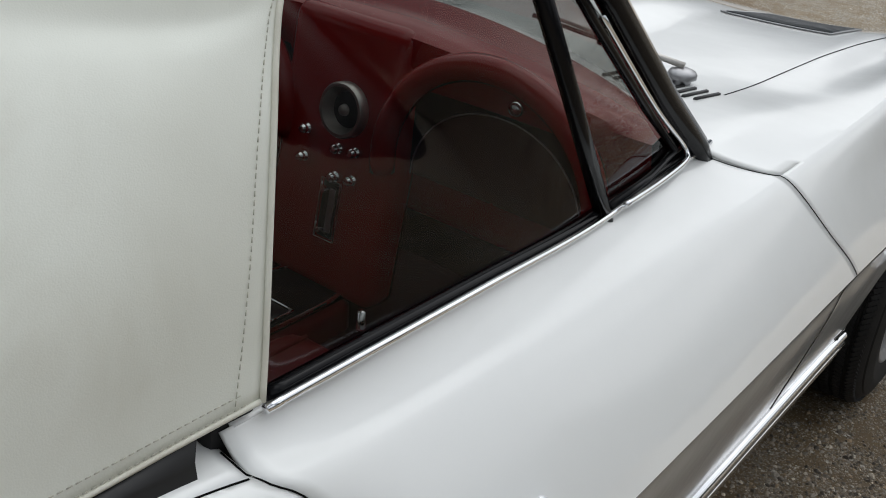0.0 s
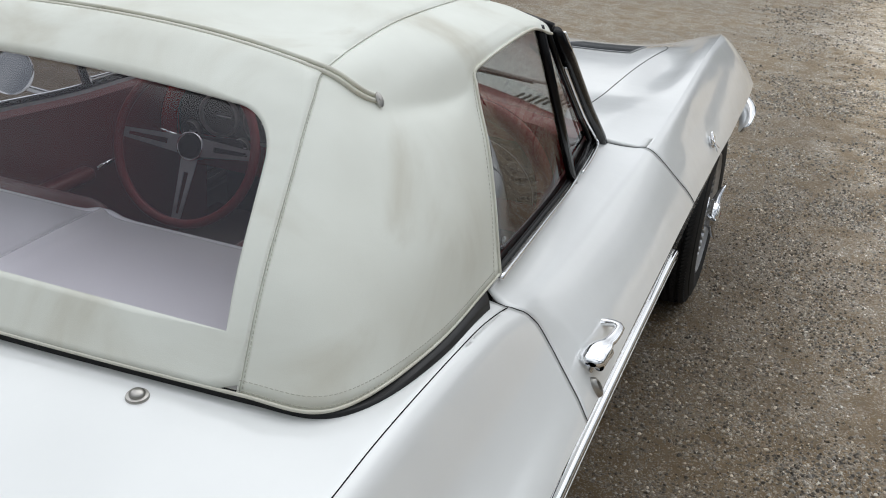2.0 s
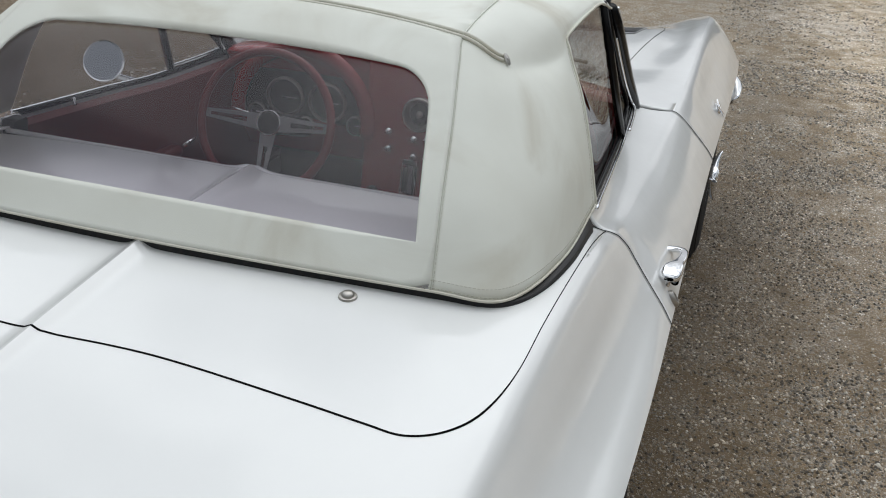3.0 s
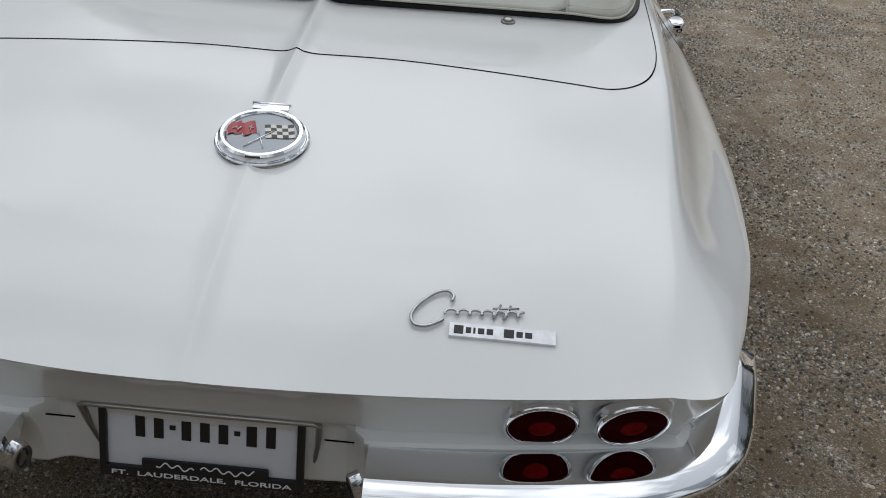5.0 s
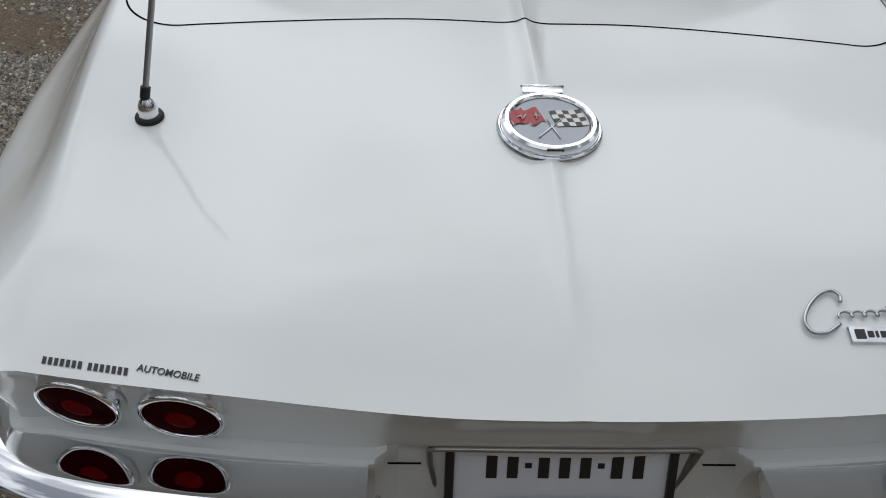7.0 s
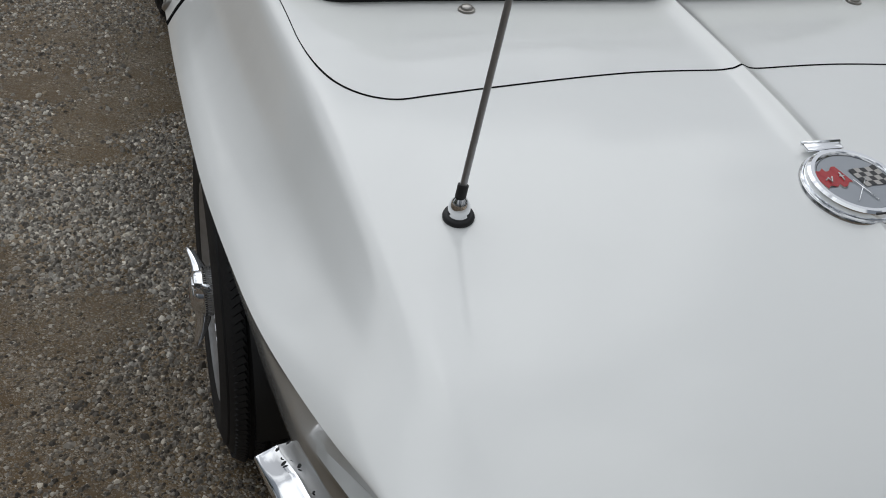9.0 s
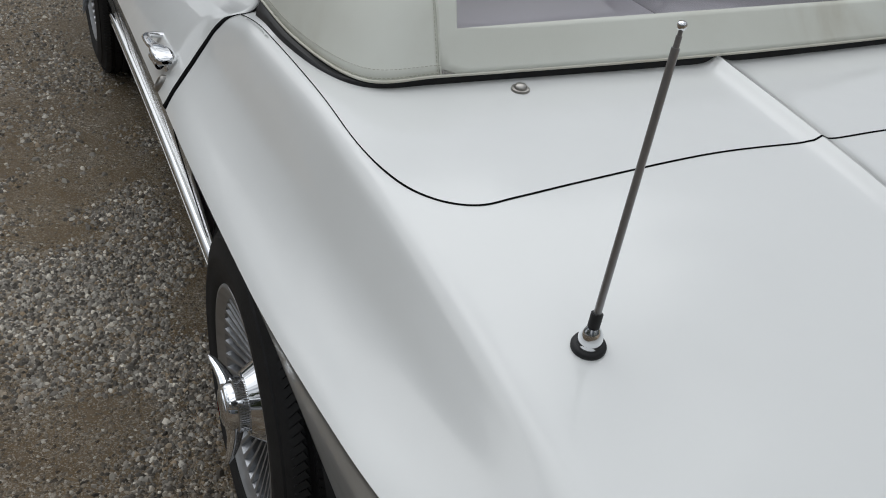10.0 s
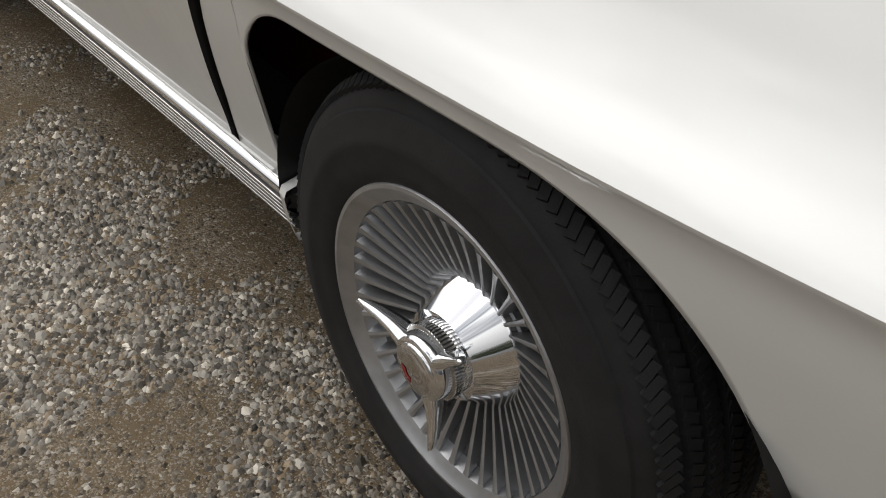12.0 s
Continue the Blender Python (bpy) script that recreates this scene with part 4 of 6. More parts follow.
# ---------------------------------------------------------------- wheels
def wheel_meshes():
    """Turned about local z, whose way is outwards; the tyre's middle is at 0."""
    m = {}
    R = WHEEL_R
    prof = [(.209, -.088), (.221, -.098), (.262, -.104), (.300, -.094), (.318, -.080), (.3275, -.070)]
    # tread with grooves
    for g in (-.055, -.028, 0, .028, .055):
        prof += [(.3295 + .004 * (1 - abs(g) / .07), g - .005), (.3235, g - .0035), (.3235, g + .0035), (.3295 + .004 * (1 - abs(g) / .07), g + .005)]
    prof += [(.3275, .070), (.318, .080), (.306, .090), (.300, .0915), (.298, .0955), (.27, .1035), (.262, .1045), (.259, .1035), (.238, .1015), (.221, .098), (.214, .093), (.209, .088)]
    m["tyre"] = mesh_of("tyre", *lathe(prof, 96), TYRE)
    # shoulder blocks of the tread
    verts, faces = [], []
    for i in range(140):
        for at, r, tip, slant, wide in ((.0725, .3262, -30, 32, .024), (-.0725, .3262, 30, -32, .024), (.0415, .3300, -6, -28, .017), (-.0415, .3300, 6, 28, .017), (.014, .3322, 0, 28, .017), (-.014, .3322, 0, -28, .017)):
            w = 2 * math.pi * (i + 3 * at) / 140
            q = Matrix.Rotation(w, 4, "Z") @ Matrix.Translation((r, 0, at)) @ Matrix.Rotation(radians(tip), 4, "Y") @ Matrix.Rotation(radians(slant), 4, "X")
            for a, b, c in ((.5, .5, .5), (.5, .5, -.5), (.5, -.5, .5), (.5, -.5, -.5), (-.5, .5, .5), (-.5, .5, -.5), (-.5, -.5, .5), (-.5, -.5, -.5)):
                verts.append(q @ Vector((a * .0062, b * .0108, c * wide)))
            k = len(verts) - 8
            faces += [tuple(k + j for j in f) for f in ((0, 2, 3, 1), (4, 5, 7, 6), (0, 1, 5, 4), (2, 6, 7, 3), (0, 4, 6, 2), (1, 3, 7, 5))]
    m["tyre_tread"] = mesh_of("tyre_tread", verts, faces, TYRE, False)
    rim = [(.200, -.06), (.211, .07), (.215, .083), (.2165, .092), (.214, .0965), (.209, .097), (.2055, .094), (.2005, .090), (.195, .087), (.190, .084), (.188, .078), (.186, .064),
           (.166, .040), (.10, .022), (.06, .022), (.0, .022)]
    m["wheel"] = mesh_of("wheel", *lathe(rim, 96), ALLOY)
    web = [(.186, .064), (.160, .046), (.105, .027), (.076, .026)]
    m["web"] = mesh_of("web", *lathe(web, 96), ALLOY_DARK)
    # one blade of the finned face, slanting across the dished web
    b = bmesh.new()
    secs = []
    for r, z0, z1, w in ((.086, .022, .050, .0020), (.10, .022, .055, .0022), (.128, .028, .064, .0026), (.160, .042, .075, .0031), (.181, .058, .0825, .0040), (.188, .066, .0855, .0052)):
        secs.append([b.verts.new((r, sx * w + tw, z)) for sx, z, tw in ((-1, z0, -.004), (-1, z1 - .001, .0025), (0, z1, .0028), (1, z1 - .001, .0031), (1, z0, -.0034))])
    for p, q in zip(secs, secs[1:]):
        for k in range(4):
            b.faces.new((p[k], p[k + 1], q[k + 1], q[k]))
    b.faces.new(secs[0]), b.faces.new(secs[-1][::-1])
    bmesh.ops.recalc_face_normals(b, faces=b.faces)
    me = bpy.data.meshes.new("fin")
    b.to_mesh(me), b.free(), me.materials.append(ALLOY)
    m["fin"] = me
    m["hub_collar"] = mesh_of("hub_collar", *lathe([(.093, .018), (.093, .036), (.089, .0395), (.083, .0395), (.080, .030)], 64), ALLOY)
    m["hub_cone"] = mesh_of("hub_cone", *lathe([(.0905, .062), (.0905, .0680), (.087, .0725), (.060, .1105), (.058, .1135), (.053, .1145), (.047, .1145)], 64), CHROME)
    ring = []
    for k in range(4):
        z = .1125 + k * .0052
        ring += [(.0465, z), (.0478, z + .001), (.0478, z + .0032), (.0465, z + .0042)]
    m["ribbed_ring"] = mesh_of("ribbed_ring", *lathe([(.043, .111)] + ring + [(.043, .134)], 64), STEEL)
    v, f = [], []
    for i in range(64):
        q = Matrix.Rotation(2 * math.pi * i / 64, 4, "Z") @ Matrix.Translation((.0478, 0, .1225))
        for a, bb, c in ((1, 1, 1), (1, 1, -1), (1, -1, 1), (1, -1, -1), (-1, 1, 1), (-1, 1, -1), (-1, -1, 1), (-1, -1, -1)):
            v.append(q @ Vector((a * .0012, bb * .0011, c * .0095)))
        k = len(v) - 8
        f += [tuple(k + j for j in g) for g in ((0, 2, 3, 1), (4, 5, 7, 6), (0, 1, 5, 4), (2, 6, 7, 3), (0, 4, 6, 2), (1, 3, 7, 5))]
    m["knurling"] = mesh_of("knurling", v, f, CHROME, False)
    # three-eared spinner
    b = bmesh.new()
    for v, f in (lathe([(0, .1555), (.031, .1555), (.034, .154), (.035, .1515), (.038, .1515), (.041, .149), (.043, .143), (.044, .133)], 48),):
        vs = [b.verts.new(p) for p in v]
        for g in f:
            try:
                b.faces.new([vs[i] for i in g])
            except ValueError:
                pass
    bmesh.ops.recalc_face_normals(b, faces=b.faces)
    me = bpy.data.meshes.new("spinner")
    b.to_mesh(me), b.free(), me.materials.append(CHROME)
    me.polygons.foreach_set("use_smooth", [True] * len(me.polygons))
    me.set_sharp_from_angle(angle=radians(45))
    m["spinner"] = me
    b = bmesh.new()
    secs = []
    for r, w, z0, z1 in ((.026, .012, .118, .151), (.042, .0105, .118, .151), (.060, .0085, .122, .150), (.082, .0065, .130, .152), (.102, .005, .140, .156), (.114, .003, .150, .158)):
        secs.append([b.verts.new(Vector((r, k * w, z))) for k, z in ((-1, (z0 + z1) / 2), (-.7, z1 - .003), (0, z1), (.7, z1 - .003), (1, (z0 + z1) / 2), (.6, z0), (-.6, z0))])
    for p, q in zip(secs, secs[1:]):
        for k in range(7):
            b.faces.new((p[k], p[(k + 1) % 7], q[(k + 1) % 7], q[k]))
    b.faces.new(secs[-1][::-1])
    bmesh.ops.recalc_face_normals(b, faces=b.faces)
    me = bpy.data.meshes.new("spinner_ear")
    b.to_mesh(me), b.free(), me.materials.append(CHROME)
    me.polygons.foreach_set("use_smooth", [True] * len(me.polygons))
    m["spinner_ear"] = me
    m["spinner_cap"] = mesh_of("spinner_cap", *lathe([(0, .1585), (.015, .158), (.026, .157), (.030, .1552)], 40), CHROME_WORN)
    m["cap_mark"] = mesh_of("cap_mark", *lathe([(.012, .1588), (.0205, .1580), (.0212, .1574)], 14, Matrix(), radians(20), radians(75)), ENAMEL_RED)
    for k in ("tyre", "wheel", "hub_cone", "ribbed_ring", "hub_collar"):
        m[k].set_sharp_from_angle(angle=radians(38))
    return m


WHEEL = wheel_meshes()


def put_wheel(sign, y, turn, out=0.0):
    base = Matrix.Translation((sign * (WHEEL_X + out), y, WHEEL_R - .009)) @ Matrix.Rotation(radians(90) * sign, 4, "Y") @ Matrix.Rotation(radians(turn), 4, "Z")
    hub = new("wheel", WHEEL["wheel"])
    hub.parent, hub.matrix_local = car, base
    tagged(hub, "finned cast aluminium wheel with a chrome spinner")
    hub_in = Matrix.Translation((0, 0, -.023))
    for k in ("tyre", "tyre_tread", "web", "hub_collar", "hub_cone", "ribbed_ring", "knurling", "spinner", "spinner_cap", "cap_mark"):
        o = new(k, WHEEL[k])
        o.parent = hub
        if k in ("hub_cone", "ribbed_ring", "knurling", "spinner", "spinner_cap", "cap_mark"):
            o.matrix_local = hub_in
        if k in ("tyre_tread", "knurling"):
            tagged(o, kind="stuff")
        if k == "tyre":
            tagged(o, "black radial tyre with a treaded shoulder")
        if k == "spinner":
            tagged(o, "round chrome spinner hub")
    for i in range(3):
        o = new("spinner_ear", WHEEL["spinner_ear"])
        o.parent, o.matrix_local = hub, hub_in @ Matrix.Rotation(2 * math.pi * i / 3, 4, "Z")
    for i in range(40):
        o = new("fin", WHEEL["fin"])
        o.parent, o.matrix_local = hub, Matrix.Rotation(2 * math.pi * i / 40, 4, "Z")
    return hub


put_wheel(-1, AXLE_REAR, 72)
put_wheel(1, AXLE_FRONT + .012, 20, .012)
put_wheel(-1, AXLE_FRONT, 75)
put_wheel(1, AXLE_REAR, 10)

# wheel wells and underside
for y in (AXLE_REAR, AXLE_FRONT):
    for sign in (1, -1):
        lx = Matrix.Translation((sign * .52, y - .015, .33)) @ Matrix.Diagonal((1, 1.0, .80, 1)) @ Matrix.Rotation(radians(90) * sign, 4, "Y")
        v, f = lathe([(.0, 0), (.40, 0), (.425, .02), (.425, .29)], 40, lx, radians(90 if sign > 0 else -90), math.pi)
        v = [Vector((p.x, p.y, p.z)) for p in v]
        part("wheel_well", (v, f), RUBBER, car, "black wheel well liner", sharp=0)
part("underbody", box((1.12, 3.5, .16), (0, 1.35, .27), .03), RUBBER, car, "black underbody")
part("underbody", box((1.45, 1.5, .10), (0, 1.32, .29), .02), RUBBER, car, "black underbody")

# ribbed sill trim with its chrome cap
for sign in (1, -1):
    ys = spread(.490, 2.17, 40)
    path = [Vector((sign * (crease_x(y) - .074), y, .329)) for y in ys]
    ribs = [(-.03, -.010), (.004, -.014)]
    for k in range(5):
        z, x = -.014 - k * .0125, .007 - k * .0035
        ribs += [(x - .012, z + .001), (x - .001, z - .001), (x, z - .004), (x - .001, z - .0085), (x - .012, z - .0105), (x - .013, z - .0140)]
    ribs += [(-.05, -.082)]
    v, f = sweep(path, ribs, lambda i: (sign, 0, 0))
    sill = part("sill_trim", merged((v, f), flip=sign > 0), ALLOY_DARK, car, "ribbed aluminium sill trim with dark grooves", sharp=30)
    for k in range(5):
        part("rib", tube([p + Vector((sign * (.0065 - k * .0035), 0, -.0185 - k * .0125)) for p in path], .0026, 6), ALLOY_BRIGHT, sill, "bright polished rib", sharp=0)
    capprof = [(-.026, .012), (-.010, .010), (.000, .0075), (.0055, .004), (.0080, .000), (.0085, -.005), (.006, -.010), (.000, -.012)]
    end = [(-.03, .020), (.008, .014), (.013, .004), (.008, -.040), (-.002, -.076), (-.03, -.080)]
    part("sill_cap", merged(sweep(path, capprof, lambda i: (sign, 0, 0)), flip=sign > 0), CHROME, sill, "polished cap of the sill trim", sharp=60)
    part("end_plate", merged(grid([[path[0] + Vector((sign * (a + .002 * k), -.004 - .010 * k, b)) for a, b in end] for k in (0, 1, 2)]), flip=sign > 0), PAINT, sill, "white painted lip behind the sill trim", sharp=30)
    part("sill_step", merged(sweep([Vector((sign * (crease_x(y) - .092), y, .338)) for y in spread(.53, 2.18, 40)], [(-.02, .03), (.0, .022), (.010, .006), (.015, .003), (.015, -.006)], lambda i: (sign, 0, 0)), flip=sign < 0), PAINT, car, "white painted sill edge", sharp=50)

# ---------------------------------------------------------------- tail: lamps, bumpers, plate
for sign in (1, -1):
    for x, y, z in (((.476, -.948, .633), (.600, -.938, .640)) if sign > 0 else ((.465, -.947, .645), (.586, -.937, .654))):
        way = Vector((sign * (.10 if x < .55 else .20), -1, -.40))
        q = Matrix.Translation((sign * x, y, z)) @ way.to_track_quat("Z", "Y").to_matrix().to_4x4()
        lamp = part("tail_lamp", lathe([(.0530, -.008), (.0530, .004), (.0522, .0085), (.0500, .0108), (.0472, .0108), (.0458, .0092), (.0455, .0075)], 56, q), CHROME, car, "round red tail lamp in a chrome ring", sharp=0)
        part("lens", lathe([(0, .0115), (.010, .0114), (.020, .0110), (.032, .0100), (.040, .0088), (.0457, .0078)], 48, q), LENS, lamp, "dark red lens", sharp=0)
        part("reflector", lathe([(0, .0124), (.008, .0123), (.014, .0119), (.018, .0114), (.019, .0105)], 32, q), LENS_CORE, lamp, "bright red centre reflector", sharp=0)

BUMP_LINE = [(.245, -1.045), (.375, -1.040), (.515, -1.023), (.620, -.998), (.697, -.960), (.750, -.905), (.778, -.84), (.797, -.765), (.813, -.69), (.823, -.63)]
for sign in (1, -1):
    pl = smooth_line([(x, y, 0) for x, y in BUMP_LINE], 8)
    n = len(pl)
    path, outw = [], []
    for i, p in enumerate(pl):
        t = (pl[min(i + 1, n - 1)] - pl[max(i - 1, 0)]).normalized()
        outw.append(Vector((sign * t.y, -t.x, 0)).normalized())
        path.append(Vector((sign * p.x, p.y, .585 + .008 * (i / n))))
    shape = [(-.080, -.006), (-.074, .0005), (-.05, .001), (-.022, .0005), (-.010, -.001), (-.001, -.0045), (.009, -.010), (.0175, -.0155), (.0215, -.0195), (.0225, -.025), (.019, -.032), (.008, -.038), (-.02, -.042), (-.045, -.042)]
    v, f = [], []
    k = len(shape)
    for i, p in enumerate(path):
        e = i / (n - 1)
        taper = 1 - .45 * step(.86, 1.0, e)
        blade = 1 - .55 * step(.45, .85, e)
        for a, b in shape:
            aa = a * (blade if a < 0 else 1)
            v.append(p + outw[i] * aa + Vector((0, 0, (b + .035) * taper - .035)))
    for i in range(n - 1):
        for j in range(k - 1):
            f.append((i * k + j, (i + 1) * k + j, (i + 1) * k + j + 1, i * k + j + 1))
    f += [tuple(range(k))[::-1], tuple(range((n - 1) * k, n * k))]
    bumper = part("rear_bumper", merged((v, f), flip=sign > 0), CHROME, car, "chrome quarter bumper" if sign > 0 else "chrome quarter bumper with chipped plating at its end", sharp=60)
    mod = bumper.modifiers.new("soft", "SUBSURF")
    mod.levels = mod.render_levels = 1
    # end plate towards the number plate
    q = Matrix.Translation((sign * .230, -1.020, .546)) @ Vector((-sign, -.5, -.25)).to_track_quat("Z", "Y").to_matrix().to_4x4()
    endp = part("bumper_end", lathe([(0, .004), (.016, .0045), (.025, .005), (.029, .003), (.030, -.012)], 32, q @ Matrix.Diagonal((.62, .95, 1, 1))), CHROME_WORN, bumper, "tarnished rounded end of the bumper", sharp=0)
    for j in range(3):
        part("pale_mark", tube([q @ Vector((.008 * math.cos(w + j * 2.1), .017 * math.sin(w + j * 2.1) + .003, .0052)) for w in spread(0, 1.5, 8)], .0014, 5), ENAMEL_BLACK, endp, sharp=0)
    if sign < 0:
        rng = random.Random(7)
        for j in range(16):
            i = int(n * (.80 + .16 * rng.random()))
            a, b = rng.choice([(-.004, -.006), (.004, -.016), (-.018, .001), (.008, -.022)])
            p = path[i] + outw[i] * a + Vector((0, 0, b + .001))
            r = rng.uniform(.0012, .0042)
            nrm = (outw[i] * .6 + Vector((0, 0, .8))).to_track_quat("Z", "Y").to_matrix().to_4x4()
            part("rust_chip", lathe([(0, .0006), (r * .6, .0007), (r, .0002)], 7, Matrix.Translation(p + outw[i] * .001) @ nrm @ Matrix.Diagonal((1, rng.uniform(.5, 2.2), 1, 1))), RUBBER, bumper, sharp=0)

# number plate in its recess: local x across, z up the plate, -y towards the viewer
plate = part("number_plate", box((.288, .004, .125), (0, 0, 0), .001), PLATE_WHITE, car, "white number plate with black characters in a black frame")
plate.matrix_local = Matrix.Translation((.001, -.944, .541)) @ Matrix.Rotation(radians(-11), 4, "X") @ Matrix.Diagonal((.97, .93, .93, 1))
frame_bm = bmesh.new()
for sx, sz, px, pz in ((.306, .020, 0, -.062), (.012, .125, -.147, .003), (.012, .125, .147, .003)):
    b = box((sx, .010, sz), (px, -.004, pz), .003)
    me = bpy.data.meshes.new("t")
    b.to_mesh(me), b.free(), frame_bm.from_mesh(me), bpy.data.meshes.remove(me)
part("plate_frame", frame_bm, ENAMEL_BLACK, plate, "black plastic plate frame")
bar_x = -.104
for w in (.024, .024, .010, .024, .024, .024, .010, .026, .024):
    tall = .060 if w > .015 else .008
    part("black_bar", box((w * .6 if w > .015 else w * .9, .002, tall), (bar_x + w / 2, -.0026, .028 if w > .015 else .018), .0006), ENAMEL_BLACK, plate)
    bar_x += w + .0035
part("name_panel", box((.190, .006, .022), (.006, -.008, -.046), .003), ENAMEL_BLACK, plate, "dark panel with pale script bars")
for x0, x1 in ((-.066, -.010), (.000, .080)):
    part("pale_bar", tube([(x, -.012, -.045 + .0035 * math.sin(x * 330) + .0025 * math.sin(x * 95)) for x in spread(x0, x1, 40)], .0012, 5), ENAMEL_WHITE, plate, sharp=0)


def lettering(name, body_text, height, m, mat, parent, thick=.0006, width=None):
    cu = bpy.data.curves.new(name, "FONT")
    cu.body, cu.size, cu.extrude = body_text, height / .72, thick
    cu.align_x, cu.resolution_u, cu.offset = "CENTER", 3, height * .014
    ob = bpy.data.objects.new(name, cu)
    scene.collection.objects.link(ob)
    bpy.context.view_layer.update()
    me = bpy.data.meshes.new_from_object(ob)
    bpy.data.objects.remove(ob)
    if width:
        xs = [v.co.x for v in me.vertices]
        k = width / (max(xs) - min(xs))
        for v in me.vertices:
            v.co.x *= k
    me.materials.clear(), me.materials.append(mat)
    o = new(name, me)
    o.parent, o.matrix_local = parent, m
    return o


lettering("frame_lettering", "FT.  LAUDERDALE,  FLORIDA", .0078, Matrix.Translation((0, -.0093, -.0665)) @ Matrix.Rotation(radians(90), 4, "X"), ENAMEL_WHITE, plate, width=.270)
housing = part("plate_housing", tube([(x * .935 + .001, y + .046 - .005 * step(.56, .63, z), z - .040) for x, y, z in ((-.168, -.970, .540), (-.180, -.986, .605), (-.182, -.994, .632), (-.172, -1.000, .640), (-.1, -1.004, .643), (0, -1.006, .644), (.1, -1.004, .643), (.172, -1.000, .640), (.182, -.994, .632), (.180, -.986, .605), (.168, -.970, .540))], .0036, 8), STEEL, car, "steel rim of the plate recess", sharp=0)
for sign in (1, -1):
    v, f = grid([[(sign * .150, -.916, z), (sign * (.155 + .014 * step(.476, .576, z)), -.922 - .026 * step(.486, .576, z), z)] for z in spread(.498, .596, 8)])
    part("recess_side", merged((v, f), flip=sign < 0), STEEL, housing, sharp=0)
part("body_joint", tube([(x, -.952, .569) for x in (-.220, -.178)], .0014, 5), GAP, body, sharp=0)
part("body_joint", tube([(x, -.952, .569) for x in (.178, .220)], .0014, 5), GAP, body, sharp=0)


# ---------------------------------------------------------------- emblems on the deck
p1, p2 = drop(.06, -.484)[0], drop(.06, -.639)[0]
fy = (p1 - p2).normalized()
E = Matrix.Translation(((.006, -.554, (p1.z + p2.z) / 2 + .0085))) @ Matrix((Vector((1, 0, 0)), fy, Vector((1, 0, 0)).cross(fy))).transposed().to_4x4() @ Matrix.Scale(.88, 4)
fuel = part("fuel_door", lathe([(.0860, -.012), (.0860, .002), (.0845, .0035), (.082, .003), (.081, .001), (.081, .008), (.0795, .013), (.075, .0165), (.069, .0165), (.0655, .0135), (.0645, .0115)], 72, E), CHROME, car, "round chrome fuel filler door with crossed flags", sharp=35)
part("flange", lathe([(.0872, -.012), (.0872, .0000), (.0860, .0006)], 64, E), CHROME_WORN, fuel, "thin metal flange", sharp=0)
part("groove", lathe([(.0640, .0121), (.0655, .0121)], 64, E), ENAMEL_BLACK, fuel, sharp=0)
part("disc", lathe([(0, .0118), (.05, .0118), (.0655, .0116)], 64, E), EMBLEM_GREY, fuel, "grey enamel disc", sharp=0)
part("hinge", box((.070, .020, .006), E @ Vector((-.003, .096, .006)), .002, E.to_3x3().to_4x4()), CHROME, fuel)
part("hinge", tube([E @ Vector((-.040, .105, .007)), E @ Vector((.034, .105, .007))], .0035, 8), CHROME, fuel, sharp=0)
part("thumb_notch", box((.028, .006, .004), E @ Vector((.0, -.0765, .013)), .0015, E.to_3x3().to_4x4()), ENAMEL_BLACK, fuel)


def flag(x0, y0, x1, y1, wave, mat, name, n=6, lift=.0135):
    rows = [[E @ Vector((x0 + (x1 - x0) * u - .012 * v, y0 + (y1 - y0) * v + wave * math.sin(u * 6.3) + .010 * u, lift + .0008 * math.sin(u * 6.3))) for v in (0, .5, 1)] for u in spread(0, 1, 12)]
    return part(name, merged(grid(rows)), mat, fuel, sharp=0)


for x0, y0, x1, y1, wave in ((-.060, -.014, -.0335, .0245, .003), (-.0318, -.012, -.008, .0265, -.003)):
    flag(x0 - .0010, y0 - .0012, x1 + .0010, y1 + .0012, wave, STEEL, "flag_border", lift=.0128)
    flag(x0, y0, x1, y1, wave, ENAMEL_RED, "flag")
part("flag_mark", tube([E @ Vector(p) for p in ((-.055, .004, .0148), (-.048, .010, .0148), (-.046, .0, .0148), (-.040, .012, .0148))], .0012, 5), ENAMEL_WHITE, fuel, sharp=0)
part("flag_mark", tube([E @ Vector(p) for p in ((-.026, .012, .0148), (-.018, .012, .0148), (-.022, .020, .0148), (-.022, .002, .0148))], .0010, 5), ENAMEL_WHITE, fuel, sharp=0)
for i in range(5):
    for j in range(4):
        u0, v0 = .006 + i * .0105, -.018 + j * .0105
        q = [Vector((u0 + a * .0105 - .25 * (v0 + b * .0105), v0 + b * .0105 + .18 * (u0 + a * .0105) + .002 * math.sin((u0 + a * .0105) * 110), .0132)) for a, b in ((0, 0), (1, 0), (1, 1), (0, 1))]
        part("checker", ([E @ p for p in q], [(0, 1, 2, 3)]), ENAMEL_BLACK if (i + j) % 2 else STEEL, fuel, sharp=0, smooth=False)
for a, b in (((-.024, -.046, .0135), (.022, .008, .0140)), ((.012, -.047, .0135), (-.006, .002, .0140))):
    part("flag_pole", tube([E @ Vector(a), E @ Vector(b)], .0009, 6), CHROME, fuel, sharp=0)

# script badge drawn as plain loops and waves, over a bar
def on_deck(x, y, lift):
    p, n = drop(.342 + (x - .369) * .917, -.896 + (y + .8885) * .92 + .03 * (x - .369))
    return p + n * lift


